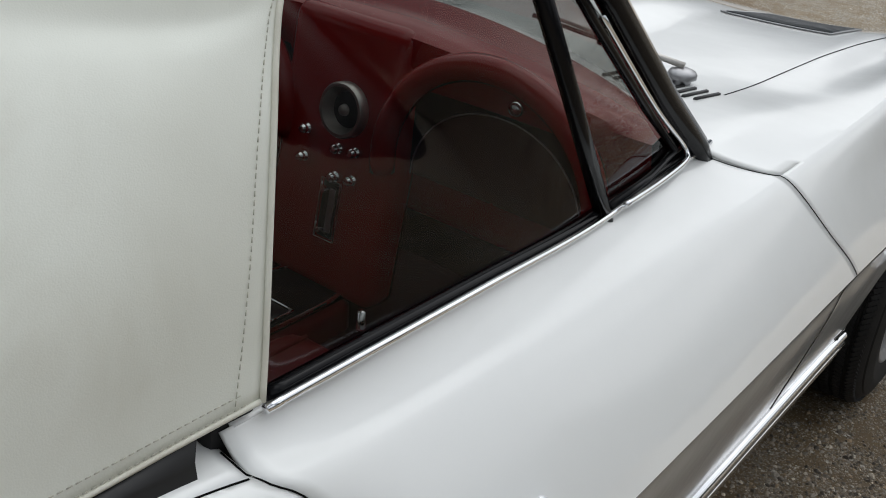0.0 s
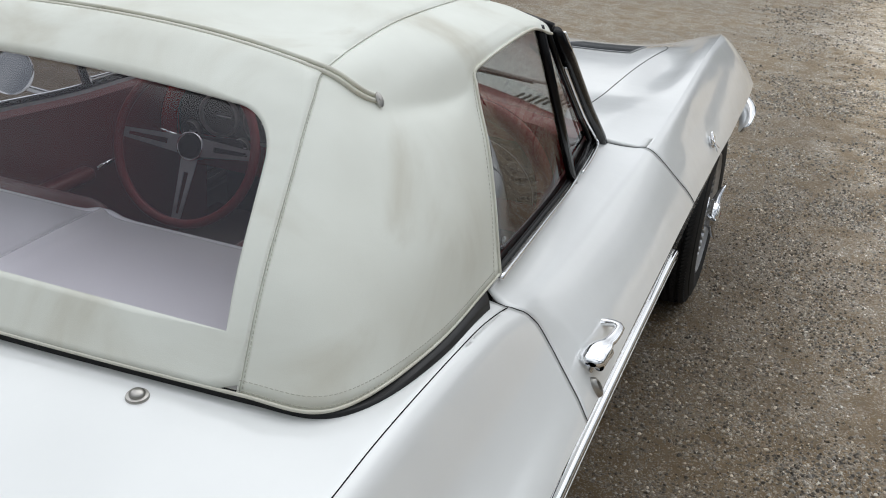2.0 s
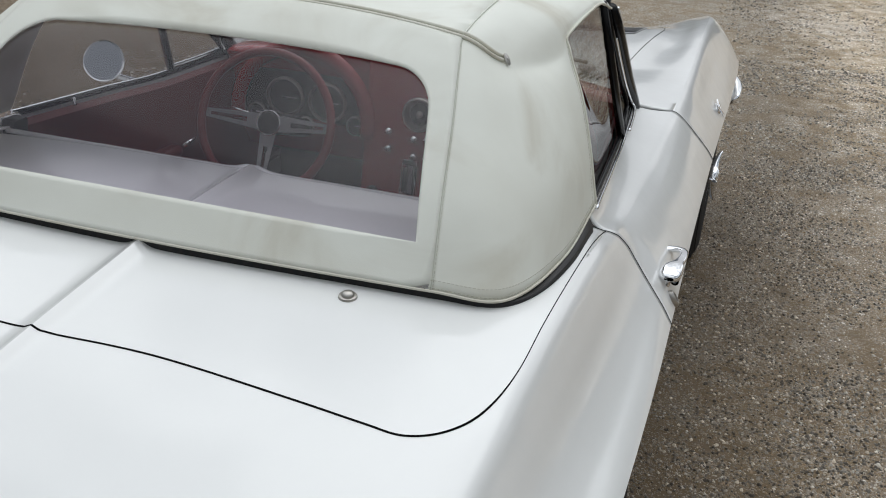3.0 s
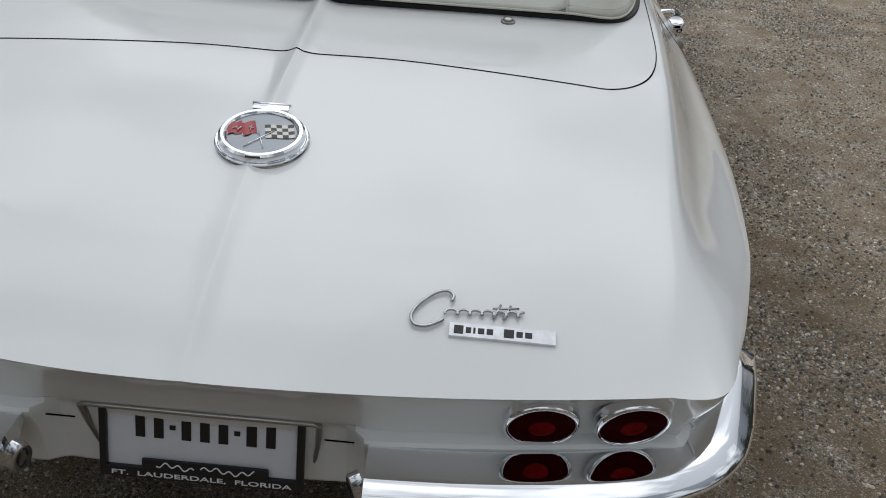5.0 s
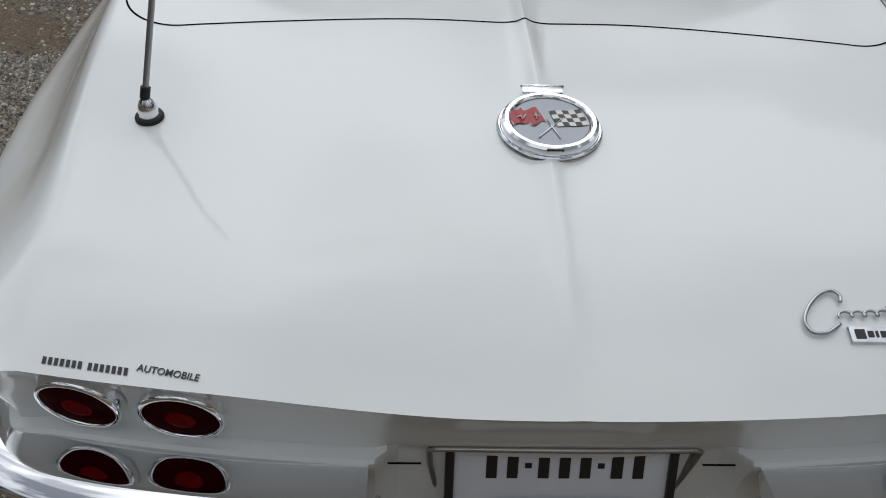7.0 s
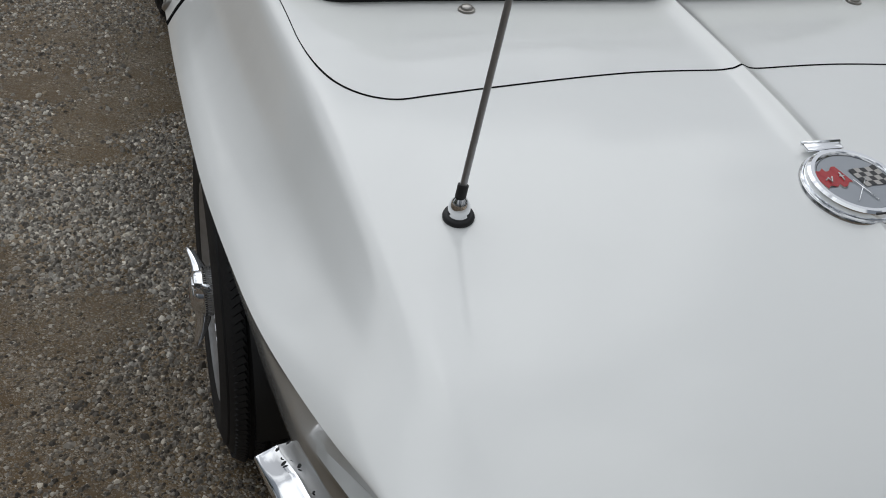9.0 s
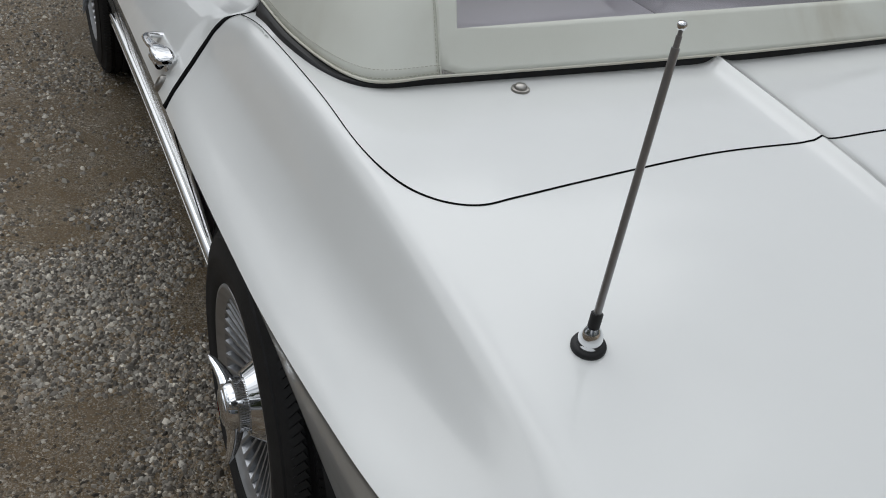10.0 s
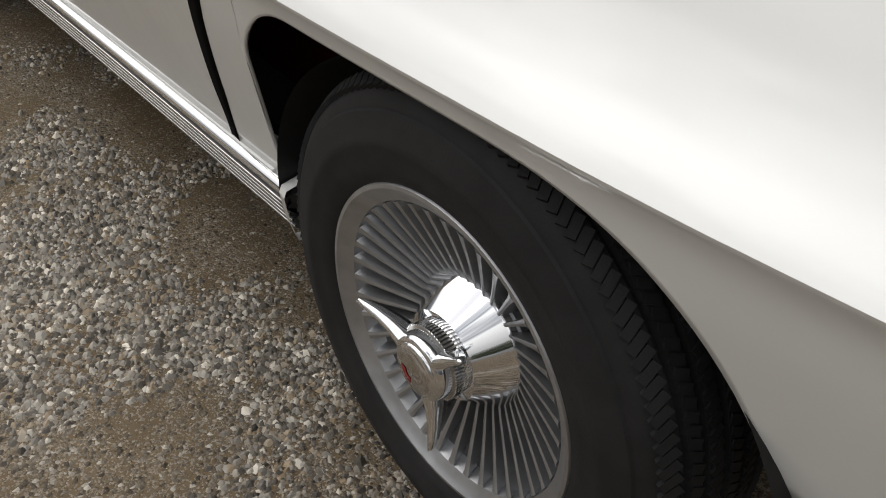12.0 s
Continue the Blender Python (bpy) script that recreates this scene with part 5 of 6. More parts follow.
loop = smooth_line([(.366, -.852, 0), (.368, -.842, 0), (.358, -.834, 0), (.340, -.840, 0), (.319, -.860, 0), (.308, -.882, 0), (.314, -.898, 0), (.334, -.899, 0), (.356, -.886, 0)], 8)
badge = part("script_badge", tube([on_deck(p.x, p.y, .005) for p in loop], .0026, 8), SCRIPT, car, "chrome script badge over a silver bar", sharp=0)
wave = []
for k in range(110):
    w = 2 * math.pi * 6.5 * k / 109
    wave.append((.358 + .118 * k / 109 - .0045 * math.sin(w), -.876 + .0085 * (1 - math.cos(w)) / 2 + .0015 * k / 109 * 4))
part("script_wave", tube([on_deck(x, y, .005) for x, y in wave], .0021, 8), SCRIPT, badge, "row of low chrome loops", sharp=0)
for x in (.430, .445):
    part("script_stroke", tube([on_deck(x, -.878, .0052), on_deck(x + .010, -.852, .0052)], .0019, 8), SCRIPT, badge, sharp=0)
part("script_stroke", tube([on_deck(.428, -.860, .0056), on_deck(.468, -.856, .0056)], .0017, 8), SCRIPT, badge, sharp=0)
bar = [[on_deck(x, y, l) for y, l in ((-.9125, 0), (-.9115, .0048), (-.8895, .0048), (-.8885, 0))] for x in spread(.366, .524, 12)]
part("silver_bar", merged(grid(bar), flip=False), CHROME_WORN, badge, "silver bar with dark inlaid blocks", sharp=30)
for x0, x1, tall in ((.373, .387, .0135), (.3905, .3985, .009), (.4015, .405, .009), (.4085, .418, .009), (.4215, .431, .009), (.447, .462, .0135), (.4655, .475, .009), (.4785, .489, .009)):
    k = [[on_deck(x, -.9005 + y * tall, .0054) for y in (-.5, .5)] for x in spread(x0, x1, 4)]
    part("dark_block", merged(grid(k)), ENAMEL_BLACK, badge, sharp=0)


# dealer lettering on the tail: names as bars, the trade as a word
def tail_frame(x, y):
    a, b = drop(x - .02, y + .004)[0], drop(x + .02, y - .004)[0]
    t = (b - a).normalized()
    n = drop(x, y)[1]
    return Matrix.Translation(drop(x, y)[0] + n * .0012) @ Matrix((t, n.cross(t), n)).transposed().to_4x4()


word = lettering("dealer_lettering", "AUTOMOBILE", .0088, tail_frame(-.4700, -.975), ENAMEL_BLACK, body, .0003, .073)
for x0, count in ((-.614, 7), (-.561, 7)):
    for k in range(count):
        xa = x0 + k * .0069
        ya = -.952 - .17 * (xa + .614)
        q = [[drop(x, ya - .17 * (x - xa) + b)[0] + drop(x, ya - .17 * (x - xa) + b)[1] * .001 for b in (-.0048, .0042)] for x in (xa, xa + .0046)]
        part("lettering_bar", merged(grid(q)), ENAMEL_BLACK, body, sharp=0)

# ---------------------------------------------------------------- aerial, lid knobs
ap, an = drop(-.568, -.530)
q = Matrix.Translation(ap) @ an.to_track_quat("Z", "Y").to_matrix().to_4x4()
aerial = part("aerial", lathe([(.0185, .004), (.0185, .010), (.0175, .013), (.018, .0145), (.017, .022), (.0135, .029), (.0115, .032), (.008, .036), (0, .037)], 40, q @ Matrix.Diagonal((.82, .82, .95, 1))), CHROME, car, "telescopic chrome radio aerial on a black rubber base", sharp=35)
part("rubber_base", lathe([(.0205, -.002), (.021, .003), (.0195, .0065), (.015, .0075)], 40, q), RUBBER, aerial, sharp=0)
a0, a1 = q @ Vector((0, 0, .034)), Vector((-.515, -.515, 1.205))
part("collar", tube([a0, a0.lerp(a1, .022), a0.lerp(a1, .045), a0.lerp(a1, .05)], .0072, 12), RUBBER, aerial, sharp=40)
for s0, s1, r in ((.045, .93, .0045), (.93, .965, .0032), (.965, .985, .0024)):
    part("mast", tube([a0.lerp(a1, s0), a0.lerp(a1, s1)], r, 12), SATIN, aerial, sharp=40)
part("mast_tip", lathe([(0, .008), (.004, .0075), (.0052, .005), (.005, .001), (.003, -.001), (0, -.001)], 14, Matrix.Translation(a0.lerp(a1, .985))), CHROME, aerial, sharp=0)
for sign in (1, -1):
    p, n = drop(sign * .393, .020)
    q = Matrix.Translation(p) @ n.to_track_quat("Z", "Y").to_matrix().to_4x4()
    part("lid_stud", lathe([(0, .0105), (.006, .010), (.009, .0085), (.0105, .006), (.0105, .004), (.0145, .0035), (.0155, .001), (.0155, -.002)], 28, q), STEEL, body, "small dull metal stud on the rear lid", sharp=35)


# ---------------------------------------------------------------- door handles, locks, mirror, badges
def skin_at(sign, y, z, out):
    p, n = beside(sign, y, z)
    return p + n * out


for sign, host in ((1, door_right), (-1, door_left)):
    # a post at the front, a slim bow running back, broadening into a flat paddle over a stem with a push button
    p = beside(sign, .668, .754)[0]
    f = beside(sign, .803, .752)[0]
    reach = tab(.635, p.x * sign - f.x * sign + .020, .67, p.x * sign - f.x * sign + .022, .70, .030, .74, .039, .78, .041)
    line = [(-.012, .806, .742, .012, .0065), (.008, .806, .746, .0115, .006), (.022, .804, .749, .0105, .0055), (.034, .796, .7515, .0095, .0055), (.040, .783, .753, .009, .0055)]
    line += [(float(reach(y)), y, z, w, h) for y, z, w, h in ((.765, .755, .009, .0055), (.745, .756, .0095, .0055), (.725, .757, .011, .0055), (.710, .758, .0125, .006), (.698, .759, .0170, .0065),
                                                          (.688, .758, .0205, .0080), (.676, .757, .0225, .0095), (.660, .756, .0230, .0105), (.648, .755, .0225, .0105), (.640, .754, .0205, .0095), (.635, .753, .0165, .0075), (.633, .752, .010, .004))]
    mids = [Vector((f.x + sign * d, y, z)) for d, y, z, _, _ in line]
    rings = []
    for i, (mid, (_, _, _, w, h)) in enumerate(zip(mids, line)):
        t = (mids[min(i + 1, len(mids) - 1)] - mids[max(i - 1, 0)]).normalized()
        if i > 6:
            t = Vector((0, -1, 0))
        across = t.cross(Vector((0, 0, 1))).normalized()
        ring = []
        for k in range(20):
            c, d = math.cos(k * math.pi / 10), math.sin(k * math.pi / 10)
            ring.append(mid + across * w * math.copysign(abs(c) ** .7, c) + Vector((0, 0, 1)) * h * math.copysign(abs(d) ** .7, d))
        rings.append(ring + ring[:1])
    handle = part("door_handle", merged(grid(rings), flip=sign < 0), CHROME, host, "curved chrome door handle with a push button", sharp=70)
    part("stem", lathe([(.013, 0), (.0155, .010), (.021, .022), (.024, .030)], 28, Matrix.Translation(p + Vector((sign * .009, -.012, -.030))) @ Matrix.Diagonal((1, .95, 1, 1))), CHROME, handle, sharp=0)
    b0 = p + Vector((sign * .032, -.012, -.016))
    part("push_button", lathe([(.0085, 0), (.0085, .046), (.0095, .048), (.0095, .060), (.008, .062), (0, .0625)], 24, Matrix.Translation(b0) @ Vector((sign * .05, 1, 0)).to_track_quat("Z", "Y").to_matrix().to_4x4()), CHROME, handle, sharp=35)
    p, n = beside(sign, .638, .707)
    q = Matrix.Translation(p) @ n.to_track_quat("Z", "Y").to_matrix().to_4x4()
    lock = part("door_lock", lathe([(0, .004), (.0055, .0045), (.006, .009), (.0075, .0095), (.0095, .0075), (.0105, .003), (.011, -.004)], 28, q @ Matrix.Diagonal((1, 1.85, 1, 1))), STEEL, host, "oval tarnished metal key lock", sharp=50)
    part("key_slot", box((.0016, .010, .001), p + n * .0048, 0, n.to_track_quat("Z", "Y").to_matrix().to_4x4()), ENAMEL_BLACK, lock)

mb = skin_at(-1, 1.21, .80, 0)
mc = Vector((-.815, 1.12, .888))
way = Vector((.22, -1, .48)).normalized()
q = Matrix.Translation(mc) @ way.to_track_quat("Z", "Y").to_matrix().to_4x4()
mirror_case = part("wing_mirror", lathe([(.0555, .004), (.059, .005), (.060, .001), (.059, -.006), (.05, -.018), (.03, -.027), (0, -.03)], 48, q), CHROME, door_left, "round chrome door mirror on a stalk", sharp=40)
part("mirror_glass", lathe([(0, .0035), (.03, .0035), (.0558, .0035)], 48, q), material("mirror", (.92, .93, .93), .01, 1.0), mirror_case, sharp=0)
part("stalk", tube([mc - way * .02, mc + Vector((.01, .04, -.05)), mb + Vector((0, 0, .012)), mb], lambda t: .007 + .006 * t, 10), CHROME, mirror_case, sharp=0)

for sign in (1, -1):
    p, n = beside(sign, 2.16, .706)
    q = Matrix.Translation(p + n * .003) @ n.to_track_quat("Z", "Y").to_matrix().to_4x4()
    fb = part("fender_badge", lathe([(0, .004), (.008, .004), (.013, .002), (.014, -.003)], 20, q @ Matrix.Diagonal((1.5, 1.0, 1, 1))), CHROME, front, "chrome crossed-flags badge", sharp=30)
    for k in (-1, 1):
        part("flag_wing", box((.034, .024, .004), q @ Vector((k * .020, .012, .004)), .0015, q.to_3x3().to_4x4() @ Matrix.Rotation(radians(28 * k), 4, "Z")), CHROME_WORN, fb)
        part("flag_staff", tube([q @ Vector((-k * .022, -.026, .005)), q @ Vector((k * .030, .028, .005))], .002, 6), CHROME, fb, sharp=0)
    # grille panels in the hood
    quad = [(.214, 2.60), (.29, 2.775), (.522, 2.755), (.497, 2.592)]
    A, B, C, D = (Vector((sign * x, y, 0)) for x, y in quad)

    def hood_at(u, v, lift):
        a = A.lerp(B, v).lerp(D.lerp(C, v), u)
        pp, nn = drop(a.x, a.y)
        return pp + nn * lift
    vent = part("hood_vent", merged(grid([[hood_at(u, v, .003) for v in spread(0, 1, 6)] for u in spread(0, 1, 12)]), flip=sign < 0), DARK, front, "dark grille panel in the hood", sharp=0)
    part("vent_frame", tube([hood_at(u, v, .003) for u, v in [(a, 0) for a in spread(0, 1, 8)] + [(1, a) for a in spread(.2, 1, 5)] + [(a, 1) for a in spread(.9, 0, 8)] + [(0, a) for a in spread(.8, .2, 4)]], .0022, 6, True), SATIN, vent, sharp=0)
    for k in range(22):
        part("slat", tube([hood_at(.03 + k * .045, .05, .004), hood_at(.03 + k * .045, .95, .004)], .0026, 5), SLATE, vent, sharp=0)
    # front bumper end
    pts = smooth_line([(sign * .895, 3.02, .525), (sign * .885, 3.2, .53), (sign * .83, 3.36, .535), (sign * .72, 3.45, .54), (sign * .45, 3.52, .545), (sign * .2, 3.55, .545)], 8)
    part("front_bumper", tube(pts, lambda t: .022 + .022 * math.sin(math.pi * min(1, t * 3 + .12) / 2), 12, squash=.5), CHROME, car, "chrome front quarter bumper", sharp=0)

# cowl grille and wipers
cowl_z = drop(.3, 1.86)[0].z
for sign in (1, -1):
    for k in range(9):
        x = sign * (.32 + k * .024)
        a, b = drop(x, 1.81 - .02 * (abs(x) / .55) ** 2), drop(x + sign * .014, 1.885 - .02 * (abs(x) / .55) ** 2)
        part("cowl_slot", tube([a[0] + a[1] * .0005, b[0] + b[1] * .0005], .0045, 5), RUBBER, front, sharp=0)
    p = drop(sign * .44, 1.888)[0]
    wiper = part("wiper", lathe([(0, .030), (.014, .029), (.024, .025), (.028, .019), (.028, .012), (.020, .010), (.018, 0)], 28, Matrix.Translation(p)), SATIN, car, "folded windscreen wiper with a metal arm", sharp=40)
    part("wiper_arm", tube([p + Vector((0, 0, .034)), p + Vector((-sign * .12, -.01, .045)), p + Vector((-sign * .30, .02, .05))], lambda t: .007 - .003 * t, 8, squash=.6), STEEL, wiper, sharp=0)
    part("wiper_blade", tube([p + Vector((-sign * .08, -.012, .036)), p + Vector((-sign * .36, .03, .04))], .005, 6), RUBBER, wiper, sharp=0)


# ---------------------------------------------------------------- interior
floor_pan = part("cabin_floor", box((1.22, 1.45, .03), (0, 1.0, .345), .005), CARPET, car, "dark red carpeted cabin floor")
part("bulkhead", box((1.24, .03, .50), (0, .475, .60), .01), CARPET, car, "dark carpeted bulkhead behind the seats")
part("firewall", box((1.12, .03, .46), (0, 1.72, .585), .01), DARK, car, "black firewall")
for sign, host in ((1, door_right), (-1, door_left)):
    rows = [[(sign * (belt_x(y) - .030), y, belt_z(y) - .006), (sign * (belt_x(y) - .042), y, belt_z(y) - .02), (sign * (belt_x(y) - .046), y, .70),
             (sign * (belt_x(y) - .055), y, .62), (sign * (belt_x(y) - .05), y, .40), (sign * (belt_x(y) - .05), y, .33)] for y in spread(.56, 1.62, 30)]
    card = part("door_card", merged(grid(rows), flip=sign > 0), RED, host, "red vinyl door panel", sharp=30)
    part("armrest", box((.05, .30, .035), (sign * .60, .98, .655), .014, segments=3), RED, card)
    part("inner_handle", tube([(sign * .60, 1.24, .66), (sign * .585, 1.20, .668), (sign * .585, 1.14, .664)], .006, 8), CHROME, card, sharp=0)
    part("window_crank", tube([(sign * .60, 1.12, .58), (sign * .58, 1.12, .58), (sign * .578, 1.06, .60)], .006, 8), CHROME, card, sharp=0)
    part("lock_pin", lathe([(0, .02), (.004, .019), (.0045, 0)], 10, Matrix.Translation((sign * (belt_x(.75) - .036), .75, belt_z(.75) - .006))), CHROME, card, sharp=0)

# seats
for sign in (1, -1):
    seat = part("seat", box((.40, .46, .13), (sign * .36, .93, .440), .05, segments=4), RED, car, "red vinyl bucket seat", sharp=60)
    part("backrest", box((.42, .13, .44), (sign * .35, .66, .62), .055, Matrix.Rotation(radians(14), 4, "X"), segments=4), RED, seat, sharp=60)
    for k in range(5):
        part("piping", tube([(sign * .36 - .14 + k * .07, .74, .506), (sign * .36 - .14 + k * .07, 1.13, .506)], .004, 6), RED, seat, sharp=0)

# dash: top pad, face, twin arches, centre stack
xs = spread(-.60, .60, 49)
dash_rows = [[(x, 1.665 - .12 * (x / .6) ** 2, .930 - .06 * (x / .6) ** 2), (x, 1.545, .940 - .055 * (x / .6) ** 2), (x, 1.47, .938 - .05 * (x / .6) ** 2), (x, 1.445, .925 - .045 * (x / .6) ** 2), (x, 1.44, .88), (x, 1.47, .80), (x, 1.50, .62), (x, 1.54, .56)] for x in xs]
dash = part("dashboard", merged(grid(dash_rows), flip=True), RED_PAINT, car, "glossy red twin-arch dashboard", sharp=45)
for sign in (1, -1):
    arch = [(sign * .335 + .215 * math.cos(w), 1.425, .715 + .210 * math.sin(w)) for w in spread(-.15, math.pi + .15, 40)]
    part("arch", tube([(x, y - .015, z) for x, y, z in arch], .024, 10), RED_PAINT, dash, "red arch over the panel", sharp=0)
    rows = [[(x * k + sign * .335 * (1 - k), 1.452 + .004 * k, z * k + .70 * (1 - k)) for k in spread(0.02, 1, 6)] for x, _, z in arch]
    part("arch_panel", merged(grid(rows), flip=False), DARK, dash, "black panel under the arch", sharp=0)
rows = [[(.335 + .175 * k * math.cos(w), 1.446, .685 + .155 * k * math.sin(w)) for k in (.02, .5, 1)] for w in spread(0, math.pi, 24)]
part("glovebox_lid", merged(grid(rows)), material("dark_red_lid", (.03, .009, .009), .45, vary=.1), dash, "dull red glovebox lid", sharp=0)
part("lid_trim", tube([(.335 + .175 * math.cos(w), 1.442, .685 + .155 * math.sin(w)) for w in spread(0, math.pi, 30)], .0013, 6), SATIN, dash, sharp=0)
part("glovebox_lock", lathe([(0, .012), (.010, .011), (.013, .004), (.014, 0)], 20, Matrix.Translation((.36, 1.444, .865)) @ Matrix.Rotation(radians(90), 4, "X")), CHROME, dash, sharp=0)
for x, z, r in ((-.405, .76, .062), (-.265, .76, .062), (-.50, .70, .030), (-.17, .70, .030), (-.335, .68, .026)):
    q = Matrix.Translation((x, 1.447, z)) @ Matrix.Rotation(radians(90), 4, "X")
    g = part("gauge", lathe([(r, 0), (r, .012), (r * .9, .014), (r * .86, .006)], 32, q), STEEL, dash, "round gauge with a black face", sharp=40)
    part("gauge_face", lathe([(0, .005), (r * .5, .005), (r * .87, .0055)], 32, q), DARK, g, sharp=0)
    part("needle", box((r * .7, .002, .003), q @ Vector((r * .25, 0, .008)), 0, q.to_3x3().to_4x4()), ENAMEL_WHITE, g)
stack = part("centre_stack", box((.285, .09, .53), (.005, 1.444, .668), .03, Matrix.Rotation(radians(-8), 4, "X"), segments=4), RED_PAINT, car, "red centre stack with a clock, knobs and a radio", sharp=50)
q = Matrix.Translation((.050, 1.378, .784)) @ Matrix.Rotation(radians(82), 4, "X")
clock = part("clock", lathe([(.050, -.01), (.050, .006), (.047, .010), (.042, .010), (.037, -.004), (.032, -.012)], 40, q), STEEL, stack, "round clock in a metal ring", sharp=40)
part("clock_face", lathe([(0, -.004), (.012, -.006), (.033, -.012)], 32, q), DARK, clock, sharp=0)
part("clock_hub", lathe([(0, .004), (.009, .003), (.011, -.004)], 16, q), STEEL, clock, sharp=0)
for x, z in ((-.048, .716), (.032, .702), (-.046, .664), (.034, .650), (.072, .706), (.074, .655)):
    q = Matrix.Translation((x, 1.395 - (.7 - z) * .14, z)) @ Matrix.Rotation(radians(82), 4, "X")
    part("knob", lathe([(0, .022), (.006, .021), (.009, .016), (.007, .008), (.010, .004), (.010, -.004)], 18, q), CHROME, stack, sharp=35)
q = Matrix.Translation((.024, 1.386, .580)) @ Matrix.Rotation(radians(-8), 4, "X")
radio = part("radio", box((.042, .012, .112), q @ Vector((0, .002, 0)), .003, q.to_3x3().to_4x4()), DARK, stack, "upright radio with a chrome surround")
part("radio_surround", tube([q @ Vector((x, -.006, z)) for x, z in ((-.023, -.058), (.023, -.058), (.023, .058), (-.023, .058))], .0026, 6, True), CHROME, radio, sharp=40)
part("radio_dial", box((.014, .004, .085), q @ Vector((.006, -.006, 0)), .001, q.to_3x3().to_4x4()), SATIN, radio)
for z in (-.040, .040):
    part("radio_knob", lathe([(0, .014), (.006, .013), (.007, .0)], 14, q @ Matrix.Translation((-.010, -.004, z)) @ Matrix.Rotation(radians(90), 4, "X")), CHROME, radio, sharp=35)
console = part("console", box((.20, .66, .10), (0, 1.06, .372), .025, segments=3), RED, car, "dark red console between the seats", sharp=50)
plate_q = part("shifter_plate", box((.156, .205, .012), (.006, 1.275, .421), .004), DARK, console, "black shifter plate with chrome edges")
part("plate_edge", tube(smooth_line([(-.070, 1.17, .429), (-.070, 1.34, .429), (-.045, 1.378, .429), (.050, 1.378, .429), (.082, 1.345, .429), (.084, 1.17, .429)], 6), .0045, 6), CHROME, plate_q, sharp=40)
part("ash_tray", box((.060, .052, .012), (.040, 1.225, .430), .005), ENAMEL_BLACK, plate_q, "black ash tray lid")
part("tray_edge", tube([(.010, 1.198, .436), (.070, 1.198, .436), (.070, 1.252, .436), (.010, 1.252, .436)], .003, 6, True), CHROME, plate_q, sharp=40)
part("shifter_boot", lathe([(.034, .427), (.030, .438), (.016, .460), (.009, .475)], 20, Matrix.Translation((-.035, 1.255, 0))), ENAMEL_BLACK, console, "black shifter boot", sharp=0)
part("shifter", tube([(-.035, 1.255, .44), (-.035, 1.245, .52), (-.030, 1.225, .575)], .006, 8), CHROME, console, sharp=0)
part("shifter_knob", lathe([(0, .02), (.012, .017), (.017, .006), (.015, -.008), (.006, -.016)], 18, Matrix.Translation((-.030, 1.223, .585))), ENAMEL_BLACK, console, sharp=0)

# steering wheel
W = Matrix.Translation((-.352, 1.20, .752)) @ Vector((.02, -1, .34)).to_track_quat("Z", "Y").to_matrix().to_4x4()
steer = part("steering_wheel", tube([W @ Vector((.200 * math.cos(a), .200 * math.sin(a), 0)) for a in spread(0, 2 * math.pi * 71 / 72, 72)], .0125, 10, True), RED_RIM, car, "red-rimmed steering wheel with three slotted metal spokes", sharp=0)
part("hub", lathe([(0, .012), (.02, .012), (.03, .006), (.034, -.012), (.034, -.05)], 32, W @ Matrix.Translation((0, 0, -.02))), DARK, steer, "black steering hub", sharp=40)
part("hub_ring", lathe([(.034, .0), (.037, .002), (.037, -.008)], 32, W @ Matrix.Translation((0, 0, -.02))), CHROME, steer, sharp=0)
for a in (-90, 2, 178):
    r = W @ Matrix.Rotation(radians(a), 4, "Z")
    verts, faces = [], []
    stops = ((.030, .024, .009, -.026), (.060, .0215, .008, -.023), (.068, .021, .007, -.022), (.11, .018, .006, -.016), (.168, .014, .0045, -.007), (.176, .0135, .004, -.006), (.196, .012, .0035, -.002))
    for d, half, slot, z in stops:
        for zz in (z, z - .003):
            verts += [r @ Vector((d, side, zz)) for side in (-half, -slot, slot, half)]
    for i in range(len(stops) - 1):
        a, b = 8 * i, 8 * i + 8
        for lo in (0, 4):
            for k in (0, 1, 2):
                if k != 1 or i not in (2, 3, 4):
                    faces.append((a + lo + k, a + lo + k + 1, b + lo + k + 1, b + lo + k))
        for k in (0, 3) + ((1, 2) if i in (2, 3, 4) else ()):
            faces.append((a + k, b + k, b + k + 4, a + k + 4))
    part("spoke", (verts, faces), SATIN, steer, "slotted brushed metal spoke", sharp=20)
part("column", tube([W @ Vector((0, 0, -.05)), W @ Vector((0, 0, -.30))], .03, 16), DARK, steer, sharp=40)
part("indicator_stalk", tube([W @ Vector((-.03, .01, -.09)), W @ Vector((-.15, .03, -.07))], .004, 8), CHROME, steer, sharp=0)
hood_inner = part("lid_edge", tube([(x, .455, .906 + (.012 * math.exp(-(x / .03) ** 2))) for x in spread(-.60, .60, 50)], .006, 8), PAINT, body, "front edge of the rear lid", sharp=0)


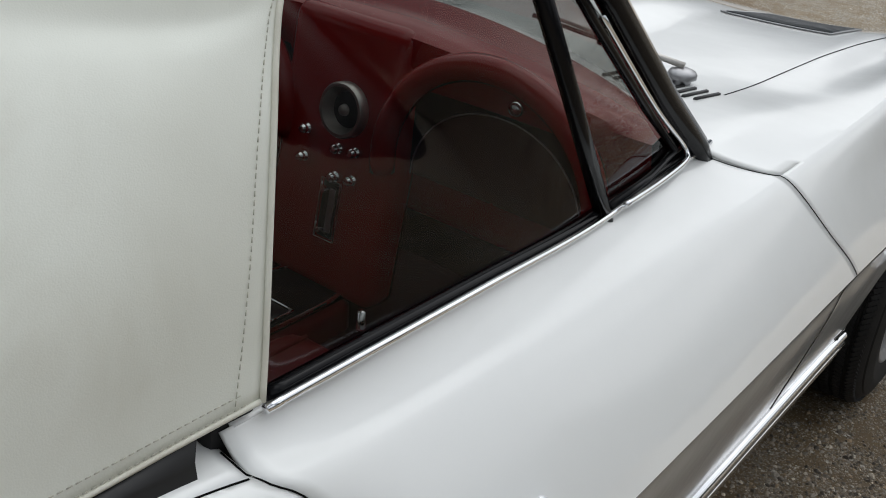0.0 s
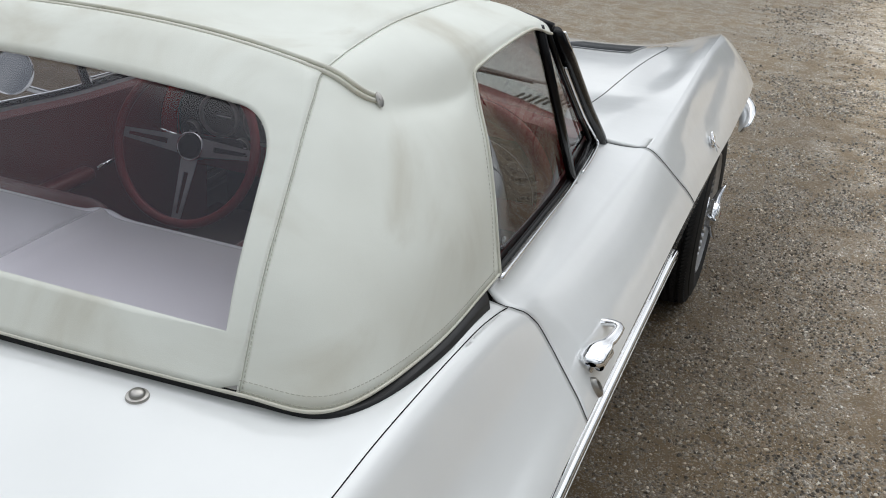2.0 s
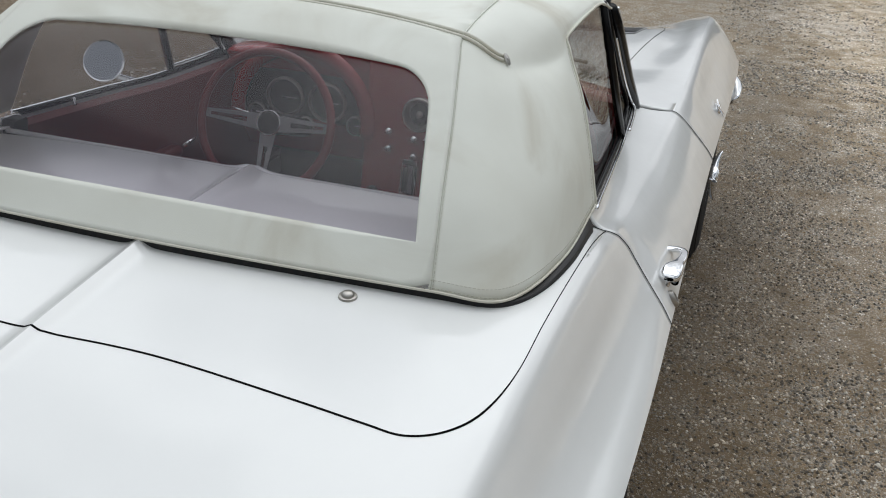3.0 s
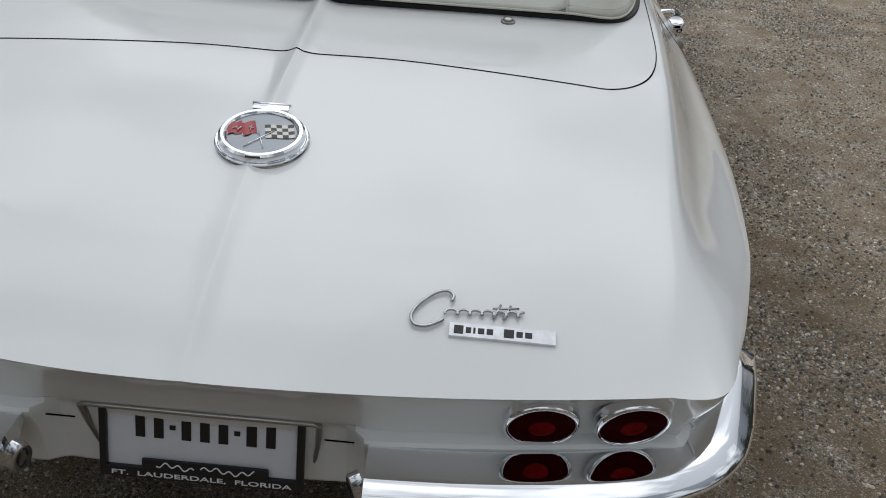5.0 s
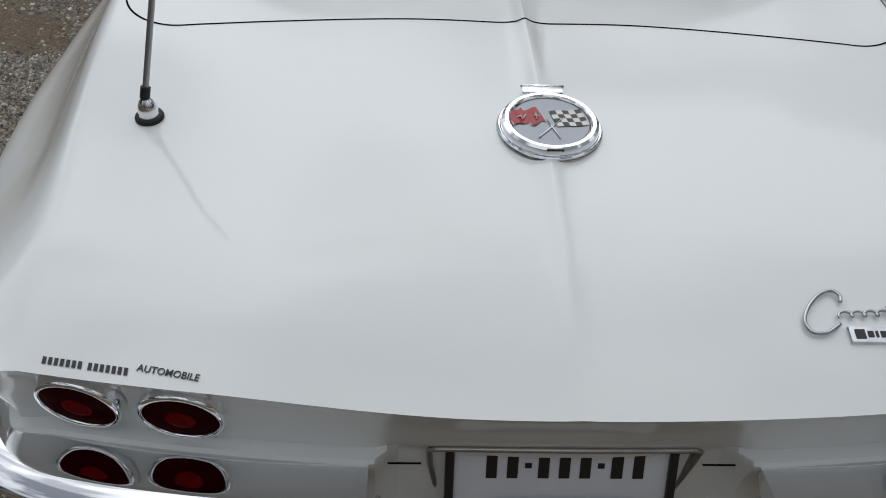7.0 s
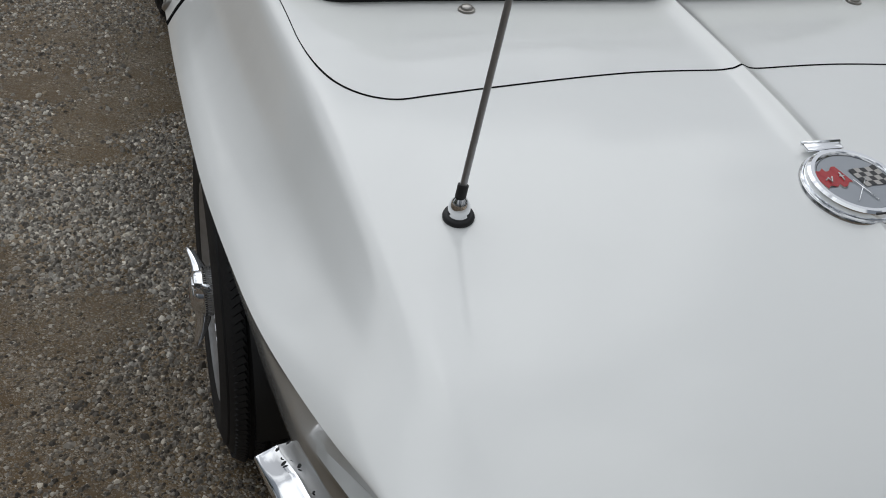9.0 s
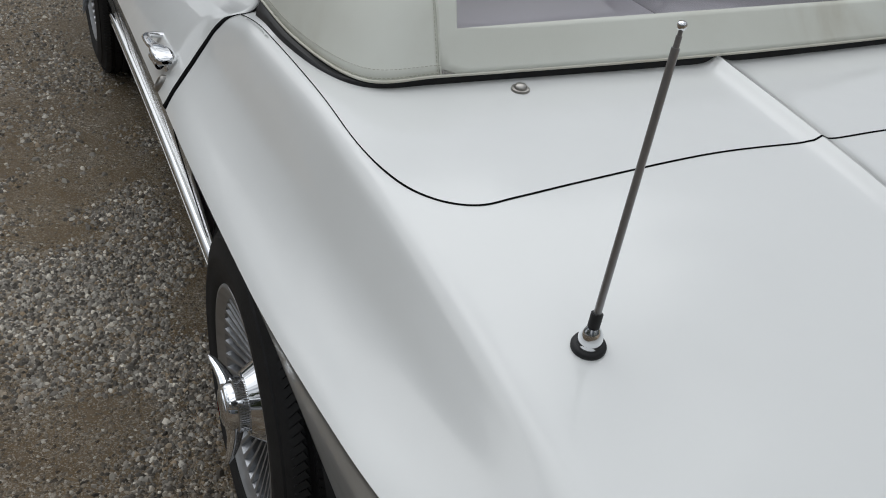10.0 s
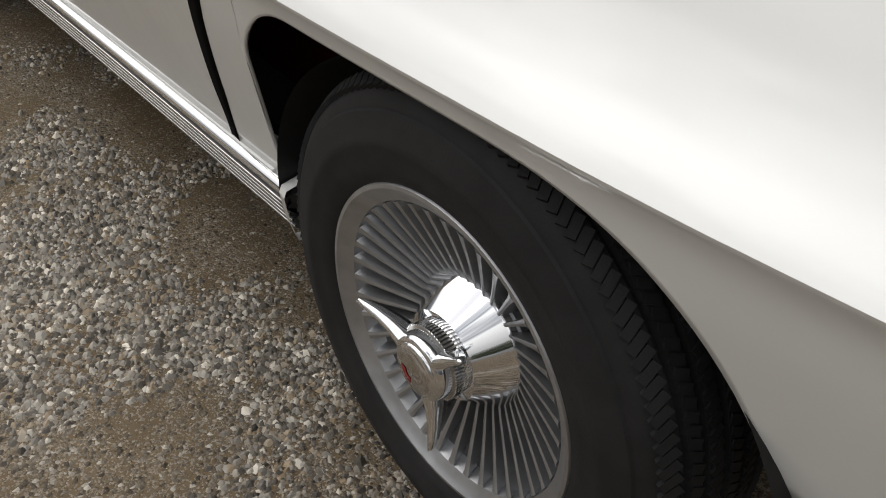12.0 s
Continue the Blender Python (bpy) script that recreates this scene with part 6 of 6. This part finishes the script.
# ---------------------------------------------------------------- trees round the yard, mirrored in glass and paint; most added unseen to dim the low sky
def leaf_material():
    m = bpy.data.materials.new("leaves")
    m.use_nodes = True
    n, l = m.node_tree.nodes, m.node_tree.links
    b = n["Principled BSDF"]
    g, r = n.new("ShaderNodeNewGeometry"), n.new("ShaderNodeValToRGB")
    r.color_ramp.elements[0].color, r.color_ramp.elements[1].color = (.02, .035, .012, 1), (.07, .095, .03, 1)
    l.new(g.outputs["Random Per Island"], r.inputs["Fac"]), l.new(r.outputs[0], b.inputs["Base Color"])
    b.inputs["Roughness"].default_value = .6
    return m


LEAVES, BARK = leaf_material(), material("bark", (.09, .07, .05), .9, vary=.5, scale=12, bump=.6, bump_scale=40)


def tree(seed, height):
    rng = random.Random(seed)
    root = tagged(new("tree"), "unseen leafy tree added for reflections and a darker horizon", "tree", "trees round the yard")
    trunk = [Vector((.25 * noise.noise((seed, i * .5, 0)) * i * .3, .25 * noise.noise((seed, i * .5, 9)) * i * .3, height * .7 * i / 8)) for i in range(9)]
    part("trunk", tube(trunk, lambda t: .28 * (1 - .8 * t), 10), BARK, root, sharp=0)
    tips = []
    for k in range(14):
        a = trunk[3 + k % 6]
        w = k * 2.4 + rng.random()
        reach = height * rng.uniform(.16, .30)
        e = a + Vector((math.cos(w) * reach, math.sin(w) * reach, reach * rng.uniform(.4, 1.0)))
        part("limb", tube([a, a.lerp(e, .5) + Vector((0, 0, -.1)), e], lambda t: .09 * (1 - .8 * t), 6), BARK, root, sharp=0)
        tips += [e, a.lerp(e, .6), a.lerp(e, .8)]
    tips.append(trunk[-1])
    nr = np.random.default_rng(seed)
    n = 5200
    centre = np.array([tips[i] for i in nr.integers(0, len(tips), n)])
    pos = centre + nr.normal(0, height * .055, (n, 3))
    d1, d2 = nr.normal(0, 1, (n, 3)), nr.normal(0, 1, (n, 3))
    d1 /= np.linalg.norm(d1, axis=1)[:, None]
    d2 -= d1 * (d1 * d2).sum(1)[:, None]
    d2 /= np.linalg.norm(d2, axis=1)[:, None]
    sz = nr.uniform(.10, .24, (n, 1))
    v = np.stack([pos - d1 * sz, pos + d2 * sz * .45, pos + d1 * sz, pos - d2 * sz * .45], 1).reshape(-1, 3)
    me = bpy.data.meshes.new("crown")
    me.from_pydata(v, [], np.arange(4 * n).reshape(-1, 4))
    me.materials.append(LEAVES)
    o = new("crown", me)
    o.parent = root
    return root


KINDS = [tree(k + 3, h) for k, h in enumerate((9, 10, 11, 10))]
rng = random.Random(11)
# the last four are low unseen trees added to darken the door glass's reflection
spots = [(2 * math.pi * k / 22 + rng.uniform(-.08, .08), rng.uniform(10.5, 15.5)) for k in range(22)] + [(radians(a), r) for a, r in ((-14, 7.0), (4, 6.6), (21, 7.2), (36, 7.8))]
for k, (w, r) in enumerate(spots):
    ahead = step(-.1, .5, math.sin(w))
    tall = (.50 + .42 * max(0.0, math.sin(5 * w + 1.2)) ** 1.5) * (1 - ahead) + (.30 + .22 * abs(math.sin(5.5 * w))) * ahead if k < 22 else .36
    # taller on the left, to take light off the left fender and ground
    tall *= 1 + .7 * step(.45, .85, -math.cos(w))
    here = pose(r * math.cos(w), 1.0 + r * math.sin(w), -.05, 0, 0, rng.uniform(0, 360)) @ Matrix.Scale(tall, 4)
    if k < 4:
        KINDS[k].matrix_basis = here
    else:
        copy_thing(KINDS[k % 4], here)
